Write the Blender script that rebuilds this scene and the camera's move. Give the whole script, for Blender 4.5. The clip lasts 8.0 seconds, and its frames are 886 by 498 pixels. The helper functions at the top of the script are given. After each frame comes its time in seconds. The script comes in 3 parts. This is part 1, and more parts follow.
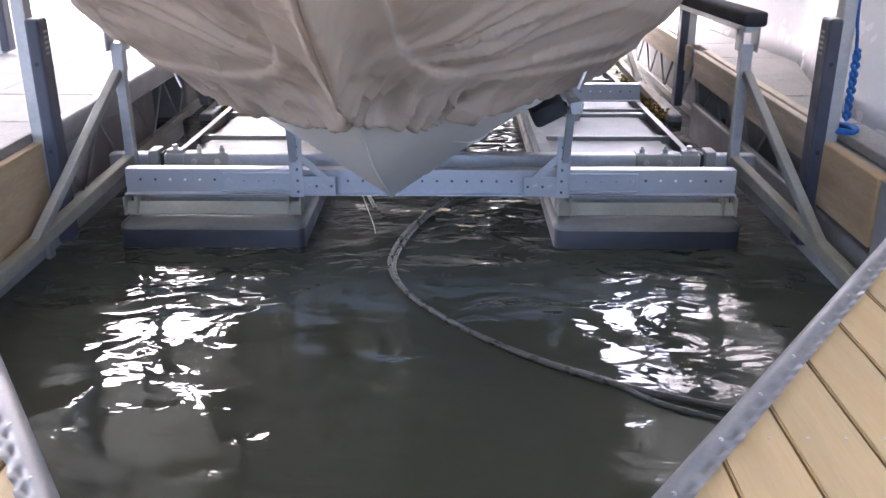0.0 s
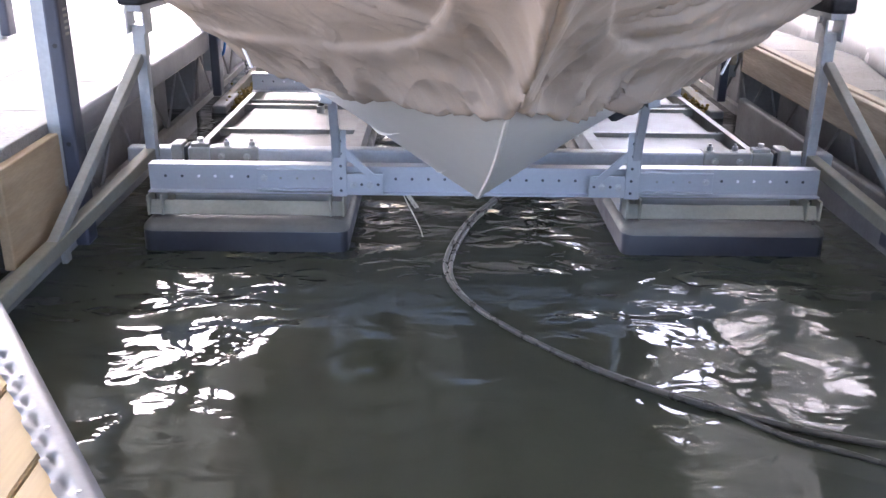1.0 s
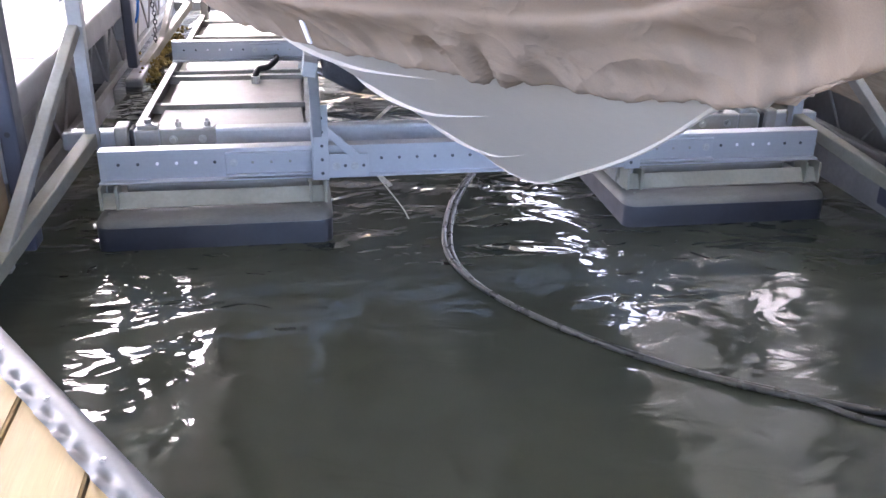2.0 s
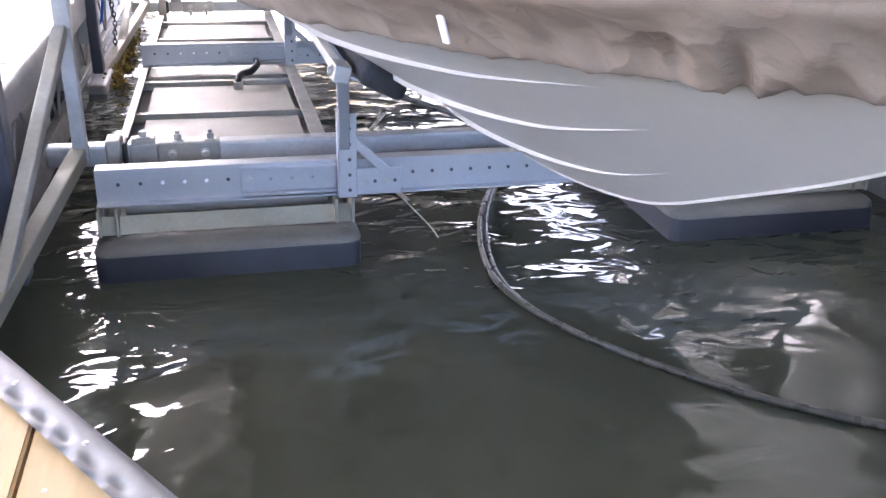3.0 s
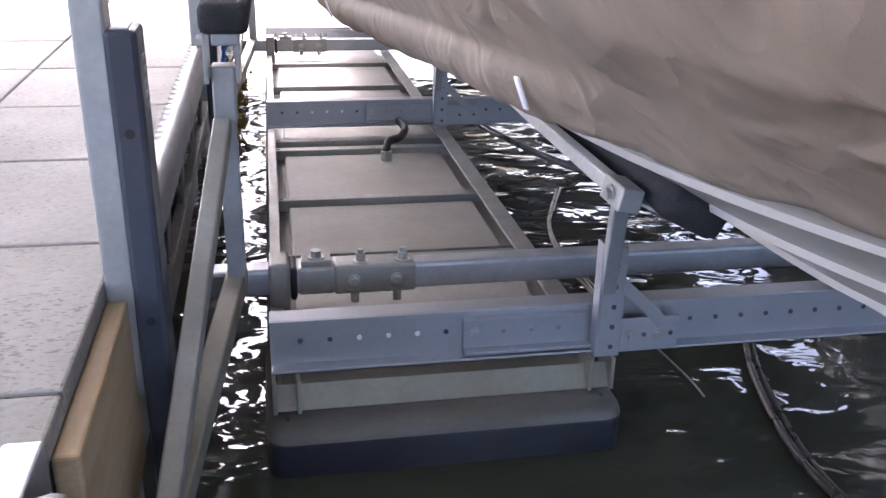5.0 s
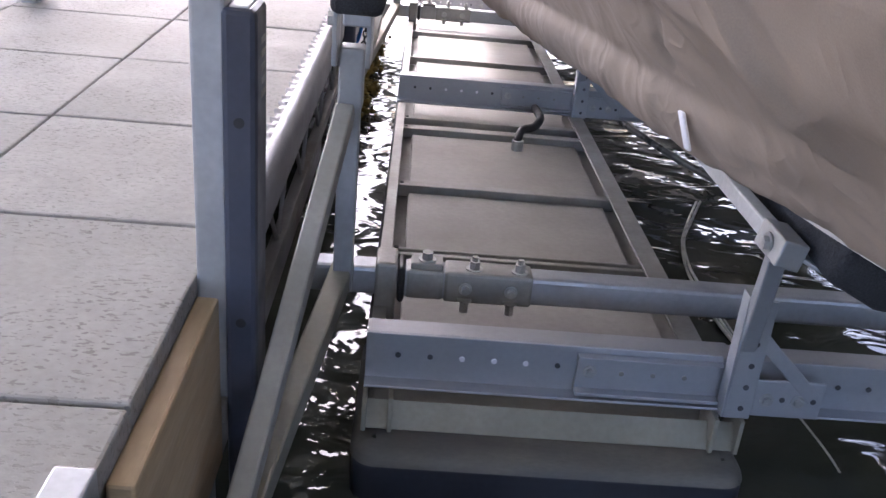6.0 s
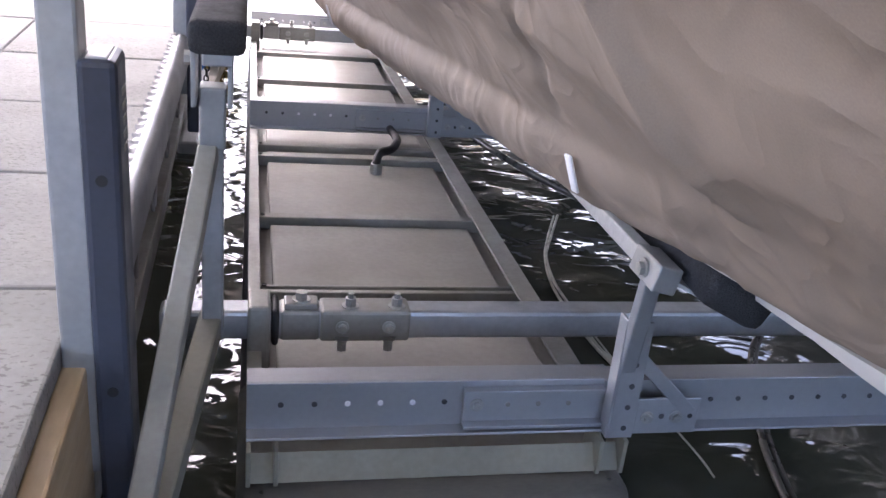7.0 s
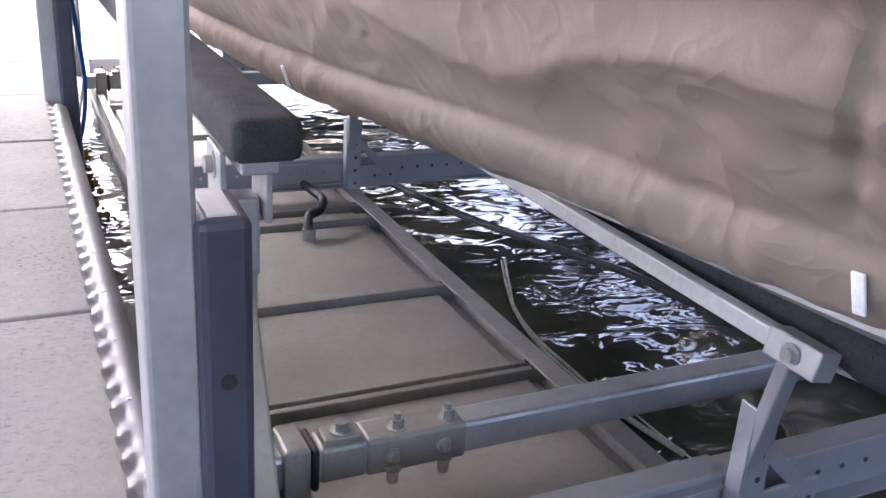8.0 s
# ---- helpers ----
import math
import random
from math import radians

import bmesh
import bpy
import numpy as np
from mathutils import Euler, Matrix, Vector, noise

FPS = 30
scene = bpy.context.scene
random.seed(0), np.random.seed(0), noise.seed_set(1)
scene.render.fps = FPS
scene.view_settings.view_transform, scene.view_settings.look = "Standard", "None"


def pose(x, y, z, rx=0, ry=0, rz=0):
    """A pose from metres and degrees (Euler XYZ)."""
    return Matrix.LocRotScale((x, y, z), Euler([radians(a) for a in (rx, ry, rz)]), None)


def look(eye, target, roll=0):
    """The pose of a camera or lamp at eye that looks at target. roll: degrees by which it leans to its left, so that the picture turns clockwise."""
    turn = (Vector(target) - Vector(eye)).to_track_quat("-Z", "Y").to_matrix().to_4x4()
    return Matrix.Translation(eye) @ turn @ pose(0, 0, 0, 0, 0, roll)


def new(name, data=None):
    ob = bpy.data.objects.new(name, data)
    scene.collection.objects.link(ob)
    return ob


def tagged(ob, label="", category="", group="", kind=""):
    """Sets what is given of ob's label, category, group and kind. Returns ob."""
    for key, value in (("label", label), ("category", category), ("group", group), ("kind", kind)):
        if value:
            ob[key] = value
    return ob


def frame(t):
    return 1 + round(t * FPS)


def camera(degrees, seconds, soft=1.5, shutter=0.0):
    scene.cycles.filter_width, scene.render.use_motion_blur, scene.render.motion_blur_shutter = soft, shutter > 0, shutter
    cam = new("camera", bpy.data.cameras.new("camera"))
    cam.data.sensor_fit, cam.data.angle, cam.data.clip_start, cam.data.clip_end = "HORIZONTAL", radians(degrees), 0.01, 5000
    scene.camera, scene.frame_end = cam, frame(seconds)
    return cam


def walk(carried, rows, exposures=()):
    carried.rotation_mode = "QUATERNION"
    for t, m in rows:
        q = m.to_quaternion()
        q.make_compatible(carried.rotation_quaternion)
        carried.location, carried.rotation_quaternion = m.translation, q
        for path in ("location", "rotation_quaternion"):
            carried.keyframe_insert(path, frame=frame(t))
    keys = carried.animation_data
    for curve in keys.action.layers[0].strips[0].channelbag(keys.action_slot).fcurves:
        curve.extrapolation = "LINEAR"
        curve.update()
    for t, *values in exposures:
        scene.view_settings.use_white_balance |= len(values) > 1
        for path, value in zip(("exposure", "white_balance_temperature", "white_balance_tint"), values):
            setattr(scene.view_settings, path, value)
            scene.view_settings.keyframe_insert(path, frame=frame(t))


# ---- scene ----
cam = camera(52.0, 8.0)
PATH = [
    (0, (-0.067, 0.169, 1.491), (-0.087, 2.033, 0.766), -0.0),
    (0.5, (-0.176, 0.319, 1.439), (-0.203, 2.181, 0.71), -0.1),
    (1, (-0.387, 0.527, 1.385), (-0.364, 2.389, 0.655), 0.8),
    (1.5, (-0.632, 0.696, 1.406), (-0.442, 2.523, 0.614), 0.9),
    (1.7, (-0.71, 0.765, 1.386), (-0.48, 2.582, 0.583), 0.7),
    (2.8, (-1.116, 1.195, 1.283), (-0.674, 2.972, 0.478), 2.0),
    (3, (-1.15, 1.266, 1.274), (-0.702, 3.044, 0.474), 1.7),
    (3.5, (-1.203, 1.547, 1.278), (-0.799, 3.345, 0.501), 1.8),
    (4, (-1.325, 1.815, 1.277), (-0.936, 3.623, 0.516), 1.4),
    (4.5, (-1.451, 2.048, 1.293), (-1.062, 3.857, 0.535), 1.4),
    (5, (-1.523, 2.281, 1.295), (-1.174, 4.089, 0.516), 1.5),
    (5.2, (-1.539, 2.356, 1.3), (-1.245, 4.163, 0.494), 2.5),
    (6.3, (-1.497, 2.511, 1.332), (-1.424, 4.314, 0.468), 5.8),
    (6.5, (-1.512, 2.497, 1.345), (-1.428, 4.298, 0.48), 6.1),
    (7, (-1.564, 2.569, 1.351), (-1.142, 4.348, 0.541), 6.4),
    (7.5, (-1.758, 2.77, 1.367), (-1.061, 4.484, 0.61), 5.3),
    (8, (-1.946, 3.074, 1.346), (-1.131, 4.738, 0.592), 4.3),
]
KELVIN, TINT = 5900, 23
walk(cam, [(t, look(eye, target, roll)) for t, eye, target, roll in PATH],
     [(t, stops, KELVIN, TINT) for t, stops in ((0, 4.05), (0.5, 4.1), (1.5, 4.5), (3, 4.5), (3.5, 4.35), (4.5, 3.75), (5, 3.55), (6.5, 3.2), (7, 3.45), (8, 3.5))])

# ---- light ----
world = bpy.data.worlds.new("sky")
scene.world = world
world.use_nodes = True
wn = world.node_tree.nodes
sky = wn.new("ShaderNodeTexSky")
sky.sky_type, sky.sun_disc = "NISHITA", False
sky.sun_elevation, sky.sun_rotation = radians(48), radians(-25)
sky.air_density, sky.dust_density, sky.ozone_density = 1.0, 6.0, 1.0
world.node_tree.links.new(sky.outputs[0], wn["Background"].inputs[0])
wn["Background"].inputs[1].default_value = 0.15
sun = new("sun", bpy.data.lights.new("sun", "SUN"))
sun.data.energy, sun.data.angle, sun.data.color = 1.2, radians(14), (1.0, 0.96, 0.9)
sun.matrix_basis = look((-8.5, 18, 22), (0, 0, 0))


# ---- materials ----
def material(name, base, rough=0.5, metal=0.0, var=0.12, scale=6.0, fine=60.0, bump=0.15, fine_var=0.08,
             stain=None, stain_amount=0.5, stain_scale=2.0, spread=0.0, rough_var=0.12, stretch=(1, 1, 1), ior=1.45, coat=0.0, pits=0.0, wrinkle=0.0):
    """Base colour varied at two scales, with stains of their own shape, grain relief and uneven gloss."""
    m = bpy.data.materials.new(name)
    m.use_nodes = True
    t = m.node_tree
    n, link = t.nodes, t.links.new
    b = n["Principled BSDF"]
    co = n.new("ShaderNodeTexCoord")
    mp = n.new("ShaderNodeMapping")
    mp.inputs["Scale"].default_value = stretch
    info = n.new("ShaderNodeObjectInfo")
    mul = n.new("ShaderNodeMath")
    mul.operation, mul.inputs[1].default_value = "MULTIPLY", 37.0
    link(info.outputs["Random"], mul.inputs[0])
    link(mul.outputs[0], mp.inputs["Location"])
    link(co.outputs["Object"], mp.inputs["Vector"])

    def noise_tex(sc, detail):
        x = n.new("ShaderNodeTexNoise")
        x.inputs["Scale"].default_value, x.inputs["Detail"].default_value = sc, detail
        link(mp.outputs[0], x.inputs["Vector"])
        return x.outputs["Fac"]

    def mapped(fac, lo, hi):
        x = n.new("ShaderNodeMapRange")
        x.inputs["From Min"].default_value, x.inputs["From Max"].default_value = 0.3, 0.7
        x.inputs["To Min"].default_value, x.inputs["To Max"].default_value = lo, hi
        link(fac, x.inputs["Value"])
        return x.outputs[0]

    def times(a, c):
        x = n.new("ShaderNodeMath")
        x.operation = "MULTIPLY"
        link(a, x.inputs[0])
        link(c, x.inputs[1])
        return x.outputs[0]

    big, small = noise_tex(scale, 4), noise_tex(fine, 3)
    v = times(mapped(big, 1 - var, 1 + var), mapped(small, 1 - fine_var, 1 + fine_var))
    if spread:
        r = n.new("ShaderNodeMapRange")
        r.inputs["To Min"].default_value, r.inputs["To Max"].default_value = 1 - spread, 1 + spread
        link(info.outputs["Random"], r.inputs["Value"])
        v = times(v, r.outputs[0])
    hsv = n.new("ShaderNodeHueSaturation")
    hsv.inputs["Color"].default_value = (*base, 1)
    link(v, hsv.inputs["Value"])
    colour = hsv.outputs[0]
    if stain:
        mix = n.new("ShaderNodeMix")
        mix.data_type = "RGBA"
        st = noise_tex(stain_scale, 4)
        x = n.new("ShaderNodeMapRange")
        x.inputs["From Min"].default_value, x.inputs["From Max"].default_value = 0.36, 0.78
        x.inputs["To Max"].default_value = stain_amount
        link(st, x.inputs["Value"])
        link(x.outputs[0], mix.inputs["Factor"])
        link(colour, mix.inputs["A"])
        mix.inputs["B"].default_value = (*stain, 1)
        colour = mix.outputs["Result"]
    relief = small
    if pits:
        pm = n.new("ShaderNodeMapping")
        pm.inputs["Scale"].default_value = (0.75, 1.5, 1)
        link(mp.outputs[0], pm.inputs["Vector"])
        pn = n.new("ShaderNodeTexNoise")
        pn.inputs["Scale"].default_value, pn.inputs["Detail"].default_value = 95.0, 2.0
        link(pm.outputs[0], pn.inputs["Vector"])
        deep = n.new("ShaderNodeMapRange")
        deep.inputs["From Min"].default_value, deep.inputs["From Max"].default_value = 0.585, 0.64
        link(pn.outputs["Fac"], deep.inputs["Value"])
        patchy = times(deep.outputs[0], mapped(noise_tex(5.0, 3), 0.1, 1.0))
        pmix = n.new("ShaderNodeMix")
        pmix.data_type = "RGBA"
        link(times(patchy, mapped(big, pits, pits)), pmix.inputs["Factor"])
        link(colour, pmix.inputs["A"])
        pmix.inputs["B"].default_value = (base[0] * 0.25, base[1] * 0.24, base[2] * 0.22, 1)
        colour = pmix.outputs["Result"]
        low = n.new("ShaderNodeMath")
        low.operation = "SUBTRACT"
        link(small, low.inputs[0])
        link(patchy, low.inputs[1])
        relief = low.outputs[0]
    link(colour, b.inputs["Base Color"])
    link(mapped(noise_tex(scale * 2.3, 4), max(rough - rough_var, 0.02), min(rough + rough_var, 1)), b.inputs["Roughness"])
    b.inputs["Metallic"].default_value, b.inputs["IOR"].default_value = metal, ior
    b.inputs["Coat Weight"].default_value = coat
    if bump:
        bp = n.new("ShaderNodeBump")
        bp.inputs["Strength"].default_value, bp.inputs["Distance"].default_value = bump, 0.004
        link(relief, bp.inputs["Height"])
        link(bp.outputs[0], b.inputs["Normal"])
        if wrinkle:
            wb = n.new("ShaderNodeBump")
            wb.invert = True
            wb.inputs["Strength"].default_value, wb.inputs["Distance"].default_value = 1.0, wrinkle

            def ridge(sc, detail, top):
                rn, off, ab = n.new("ShaderNodeTexNoise"), n.new("ShaderNodeMath"), n.new("ShaderNodeMath")
                rn.inputs["Scale"].default_value, rn.inputs["Detail"].default_value = sc, detail
                rn.inputs["Roughness"].default_value, rn.inputs["Distortion"].default_value = 0.45, 0.7
                link(mp.outputs[0], rn.inputs["Vector"])
                off.operation, off.inputs[1].default_value = "SUBTRACT", 0.5
                link(rn.outputs["Fac"], off.inputs[0])
                ab.operation = "ABSOLUTE"
                link(off.outputs[0], ab.inputs[0])
                lim = n.new("ShaderNodeMath")
                lim.operation, lim.inputs[1].default_value = "MINIMUM", top
                link(ab.outputs[0], lim.inputs[0])
                return lim.outputs[0]

            both = n.new("ShaderNodeMath")
            both.operation, both.inputs[1].default_value = "MULTIPLY_ADD", 0.35
            link(ridge(9.0, 2.0, 0.10), both.inputs[0])
            link(ridge(3.6, 2.0, 0.14), both.inputs[2])
            link(both.outputs[0], wb.inputs["Height"])
            link(wb.outputs[0], bp.inputs["Normal"])
    return m


GALV = material("galvanised_steel", (0.40, 0.415, 0.44), 0.46, 0.55, 0.10, 9, 70, 0.05, 0.06, (0.30, 0.29, 0.25), 0.5, 3.0)
GALV_OLD = material("weathered_galvanised_steel", (0.33, 0.33, 0.32), 0.55, 0.35, 0.12, 7, 70, 0.08, 0.07, (0.22, 0.20, 0.15), 0.7, 3.0)
ZINC = material("bright_zinc", (0.38, 0.39, 0.415), 0.38, 0.55, 0.05, 2.5, 80, 0.03, 0.03, rough_var=0.04)
ALU = material("aluminium_edging", (0.19, 0.19, 0.205), 0.5, 0.4, 0.07, 3, 90, 0.05, 0.05, rough_var=0.08)
BOLT = material("bolt_steel", (0.42, 0.42, 0.41), 0.45, 0.7, 0.15, 30, 200, 0.1)
PAD = material("navy_plastic", (0.045, 0.050, 0.075), 0.42, 0, 0.15, 6, 90, 0.06, 0.08, (0.07, 0.075, 0.09), 0.6, 3)
CARPET = material("black_carpet", (0.036, 0.037, 0.042), 0.95, 0, 0.25, 14, 260, 0.9, 0.35, (0.05, 0.05, 0.052), 0.4, 5)
RUBBER = material("black_rubber", (0.02, 0.02, 0.022), 0.6, 0, 0.2, 10, 100, 0.1)
CANVAS = material("tan_canvas", (0.272, 0.218, 0.177), 0.78, 0, 0.06, 3, 420, 0.10, 0.06, (0.215, 0.175, 0.145), 0.5, 1.6, rough_var=0.06, wrinkle=0.034)
GEL = material("grey_white_gelcoat", (0.53, 0.505, 0.47), 0.34, 0, 0.025, 1.6, 60, 0.02, 0.02, rough_var=0.03, coat=0.15)
# webbing white, also put on hole discs as brightness seen through them
TAPE_HOLE_LIGHT = material("white_webbing_hole_light", (0.82, 0.8, 0.84), 0.7, 0, 0.04, 10, 200, 0.2)
TANK = material("black_float_plastic", (0.020, 0.022, 0.032), 0.42, 0, 0.2, 4, 60, 0.08, 0.08, (0.045, 0.045, 0.05), 0.6, 3.0)
TANK_TOP = material("silted_float_plastic", (0.30, 0.29, 0.27), 0.6, 0, 0.10, 2.2, 60, 0.08, 0.06, (0.20, 0.19, 0.17), 0.6, 2.4)
SHOULDER = material("streaked_float_plastic", (0.155, 0.148, 0.128), 0.5, 0, 0.2, 2.0, 60, 0.08, 0.08, (0.035, 0.036, 0.045), 0.95, 1.5, stretch=(1, 3, 3))
CARRIER = material("pale_galvanised_steel", (0.55, 0.55, 0.545), 0.5, 0.2, 0.08, 6, 70, 0.06)
SILT = material("silted_steel", (0.28, 0.27, 0.225), 0.6, 0.15, 0.1, 5, 70, 0.08, 0.07, (0.18, 0.165, 0.12), 0.7, 3)
PAVER = material("concrete_paver", (0.30, 0.285, 0.27), 0.85, 0, 0.07, 3, 55, 0.5, 0.08, (0.25, 0.235, 0.215), 0.6, 1.6, spread=0.06, pits=0.6)
PINE = material("new_pine", (0.46, 0.34, 0.185), 0.62, 0, 0.07, 2.5, 26, 0.12, 0.05, (0.43, 0.28, 0.13), 0.5, 1.2, spread=0.07, stretch=(6, 0.5, 6))
PLY = material("pine_block", (0.43, 0.325, 0.205), 0.65, 0, 0.12, 2.5, 26, 0.15, 0.08, (0.28, 0.16, 0.07), 0.6, 2.2, stretch=(3, 0.8, 5))
OLDWOOD = material("weathered_timber", (0.47, 0.40, 0.315), 0.8, 0, 0.15, 2.5, 24, 0.4, 0.15, (0.24, 0.18, 0.12), 0.7, 2.2, stretch=(5, 0.5, 7))
# shade inside the punched holes, put into the colour of flat discs
DARK = material("hole_shade", (0.06, 0.062, 0.068), 0.6, 0, 0.2, 3, 40, 0.1)
FLOAT = material("grey_dock_float", (0.30, 0.30, 0.31), 0.5, 0, 0.15, 3, 40, 0.1, 0.08, (0.12, 0.11, 0.08), 0.7, 2)
ALGAE = material("algae_growth", (0.22, 0.15, 0.03), 0.9, 0, 0.35, 10, 90, 1.0, 0.3, (0.10, 0.08, 0.02), 0.7, 8)
HOSE = material("black_hose", (0.045, 0.045, 0.042), 0.32, 0, 0.2, 10, 90, 0.05, 0.08, (0.14, 0.13, 0.11), 0.5, 6)
CLEAR = material("milky_hose", (0.55, 0.55, 0.5), 0.3, 0, 0.15, 10, 90, 0.05)
ROPE = material("blue_rope", (0.02, 0.13, 0.42), 0.8, 0, 0.25, 30, 320, 0.8, 0.25)
WRAP = material("white_boat_wrap", (0.78, 0.79, 0.82), 0.22, 0, 0.03, 2, 30, 0.03, 0.02, (0.66, 0.68, 0.72), 0.4, 1.2)


def translucent_sheet():
    """Milky roof sheet; its translucency is added to let soft fill daylight down."""
    m = bpy.data.materials.new("fill_light_roof_sheet")
    m.use_nodes = True
    n, link = m.node_tree.nodes, m.node_tree.links.new
    n.remove(n["Principled BSDF"])
    a, b, mix = n.new("ShaderNodeBsdfDiffuse"), n.new("ShaderNodeBsdfTranslucent"), n.new("ShaderNodeMixShader")
    co, w = n.new("ShaderNodeTexCoord"), n.new("ShaderNodeTexNoise")
    w.inputs["Scale"].default_value = 0.6
    ramp = n.new("ShaderNodeValToRGB")
    ramp.color_ramp.elements[0].color, ramp.color_ramp.elements[1].color = (0.36, 0.37, 0.34, 1), (0.56, 0.56, 0.52, 1)
    link(co.outputs["Object"], w.inputs["Vector"])
    link(w.outputs["Fac"], ramp.inputs["Fac"])
    link(ramp.outputs["Color"], a.inputs["Color"])
    link(ramp.outputs["Color"], b.inputs["Color"])
    mix.inputs["Fac"].default_value = 0.55
    link(a.outputs[0], mix.inputs[1])
    link(b.outputs[0], mix.inputs[2])
    link(mix.outputs[0], n["Material Output"].inputs["Surface"])
    return m


ROOF = translucent_sheet()


def water_material():
    m = bpy.data.materials.new("harbour_water")
    m.use_nodes = True
    t = m.node_tree
    n, link = t.nodes, t.links.new
    b = n["Principled BSDF"]
    b.inputs["Base Color"].default_value = (0.052, 0.057, 0.044, 1)
    b.inputs["Roughness"].default_value, b.inputs["IOR"].default_value = 0.02, 1.33
    co = n.new("ShaderNodeTexCoord")

    def layer(scale, detail, stretch, distortion):
        mp = n.new("ShaderNodeMapping")
        mp.inputs["Scale"].default_value = stretch
        link(co.outputs["Object"], mp.inputs["Vector"])
        x = n.new("ShaderNodeTexNoise")
        x.inputs["Scale"].default_value, x.inputs["Detail"].default_value = scale, detail
        x.inputs["Distortion"].default_value = distortion
        link(mp.outputs[0], x.inputs["Vector"])
        return x.outputs["Fac"]

    a, c = layer(2.2, 1.2, (0.9, 1.15, 1), 0.7), layer(6.5, 1.8, (0.75, 1.2, 1), 1.0)
    add = n.new("ShaderNodeMath")
    add.operation = "MULTIPLY_ADD"
    # the water lies calmer in the sheltered head of the slip than out towards its mouth
    sep, ramp = n.new("ShaderNodeSeparateXYZ"), n.new("ShaderNodeMapRange")
    link(co.outputs["Object"], sep.inputs[0])
    link(sep.outputs["Y"], ramp.inputs["Value"])
    ramp.inputs["From Min"].default_value, ramp.inputs["From Max"].default_value = 3.3, 4.3
    ramp.inputs["To Min"].default_value, ramp.inputs["To Max"].default_value = 0.13, 0.34
    link(c, add.inputs[0])
    link(ramp.outputs[0], add.inputs[1])
    link(a, add.inputs[2])
    bp = n.new("ShaderNodeBump")
    bp.inputs["Strength"].default_value, bp.inputs["Distance"].default_value = 1.0, 0.035
    link(add.outputs[0], bp.inputs["Height"])
    link(bp.outputs[0], b.inputs["Normal"])
    return m


WATER = water_material()


# ---- building helpers ----
def finish(name, bm, mat, smooth=False):
    me = bpy.data.meshes.new(name)
    bmesh.ops.recalc_face_normals(bm, faces=bm.faces)
    for f in bm.faces:
        f.smooth = smooth
    bm.to_mesh(me)
    bm.free()
    me.materials.append(mat)
    return me


def part(name, bm, mat, parent, label="", smooth=False):
    ob = new(name, finish(name, bm, mat, smooth))
    ob.parent = parent
    if label:
        ob["label"] = label
    return ob


def thing(name, label, category, m=Matrix(), group="", kind=""):
    ob = new(name)
    ob.empty_display_size = 0.1
    ob.matrix_basis = m
    return tagged(ob, label, category, group, kind)


def solid(name, bm, mat, label, category="", kind="", smooth=False, m=Matrix(), group=""):
    ob = new(name, finish(name, bm, mat, smooth))
    ob.matrix_basis = m
    return tagged(ob, label, category, group, kind)


def box(lo, hi, bevel=0.0, bm=None, m=None):
    """A box between two corners, its edges rounded by bevel."""
    bm = bm or bmesh.new()
    c = [(a + b) / 2 for a, b in zip(lo, hi)]
    s = [abs(b - a) for a, b in zip(lo, hi)]
    r = bmesh.ops.create_cube(bm, size=1.0, matrix=(m or Matrix()) @ Matrix.Translation(c) @ Matrix.Diagonal((*s, 1)))
    if bevel:
        edges = {e for v in r["verts"] for e in v.link_edges}
        bmesh.ops.bevel(bm, geom=list(edges), offset=bevel, segments=2, affect="EDGES", profile=0.5)
    return bm


def bar(p0, p1, w, h, bevel=0.004, bm=None):
    """A bar of section w (level) by h between two points."""
    p0, p1 = Vector(p0), Vector(p1)
    d = p1 - p0
    y = d.normalized()
    up = Vector((0, 0, 1)) if abs(y.z) < 0.95 else Vector((0, 1, 0))
    x = y.cross(up).normalized()
    z = x.cross(y)
    m = Matrix((x, y, z)).transposed().to_4x4()
    m.translation = p0
    return box((-w / 2, 0, -h / 2), (w / 2, d.length, h / 2), bevel, bm, m)


def rod(p0, p1, r, seg=12, bm=None):
    bm = bm or bmesh.new()
    p0, p1 = Vector(p0), Vector(p1)
    d = p1 - p0
    m = Matrix.Translation((p0 + p1) / 2) @ d.to_track_quat("Z", "Y").to_matrix().to_4x4()
    bmesh.ops.create_cone(bm, cap_ends=True, segments=seg, radius1=r, radius2=r, depth=d.length, matrix=m)
    return bm


def sweep(points, r, seg=10, bm=None, taper=None):
    """A round hose along a smooth line through the points."""
    bm = bm or bmesh.new()
    pts = [Vector(p) for p in points]
    line = []
    for i in range(len(pts) - 1):
        a, b, c, d = pts[max(i - 1, 0)], pts[i], pts[i + 1], pts[min(i + 2, len(pts) - 1)]
        for k in range(10):
            u = k / 10
            line.append(0.5 * ((2 * b) + (c - a) * u + (2 * a - 5 * b + 4 * c - d) * u * u + (3 * b - a - 3 * c + d) * u ** 3))
    line.append(pts[-1])
    rings = []
    for i, p in enumerate(line):
        t = (line[min(i + 1, len(line) - 1)] - line[max(i - 1, 0)]).normalized()
        s = t.cross(Vector((0, 0, 1)))
        s = s.normalized() if s.length > 1e-3 else Vector((1, 0, 0))
        u = s.cross(t)
        rings.append([bm.verts.new(p + r * (math.cos(q) * s + math.sin(q) * u)) for q in (2 * math.pi * k / seg for k in range(seg))])
    for a, b in zip(rings, rings[1:]):
        for k in range(seg):
            bm.faces.new((a[k], a[(k + 1) % seg], b[(k + 1) % seg], b[k]))
    bm.faces.new(rings[0])
    bm.faces.new(rings[-1])
    return bm


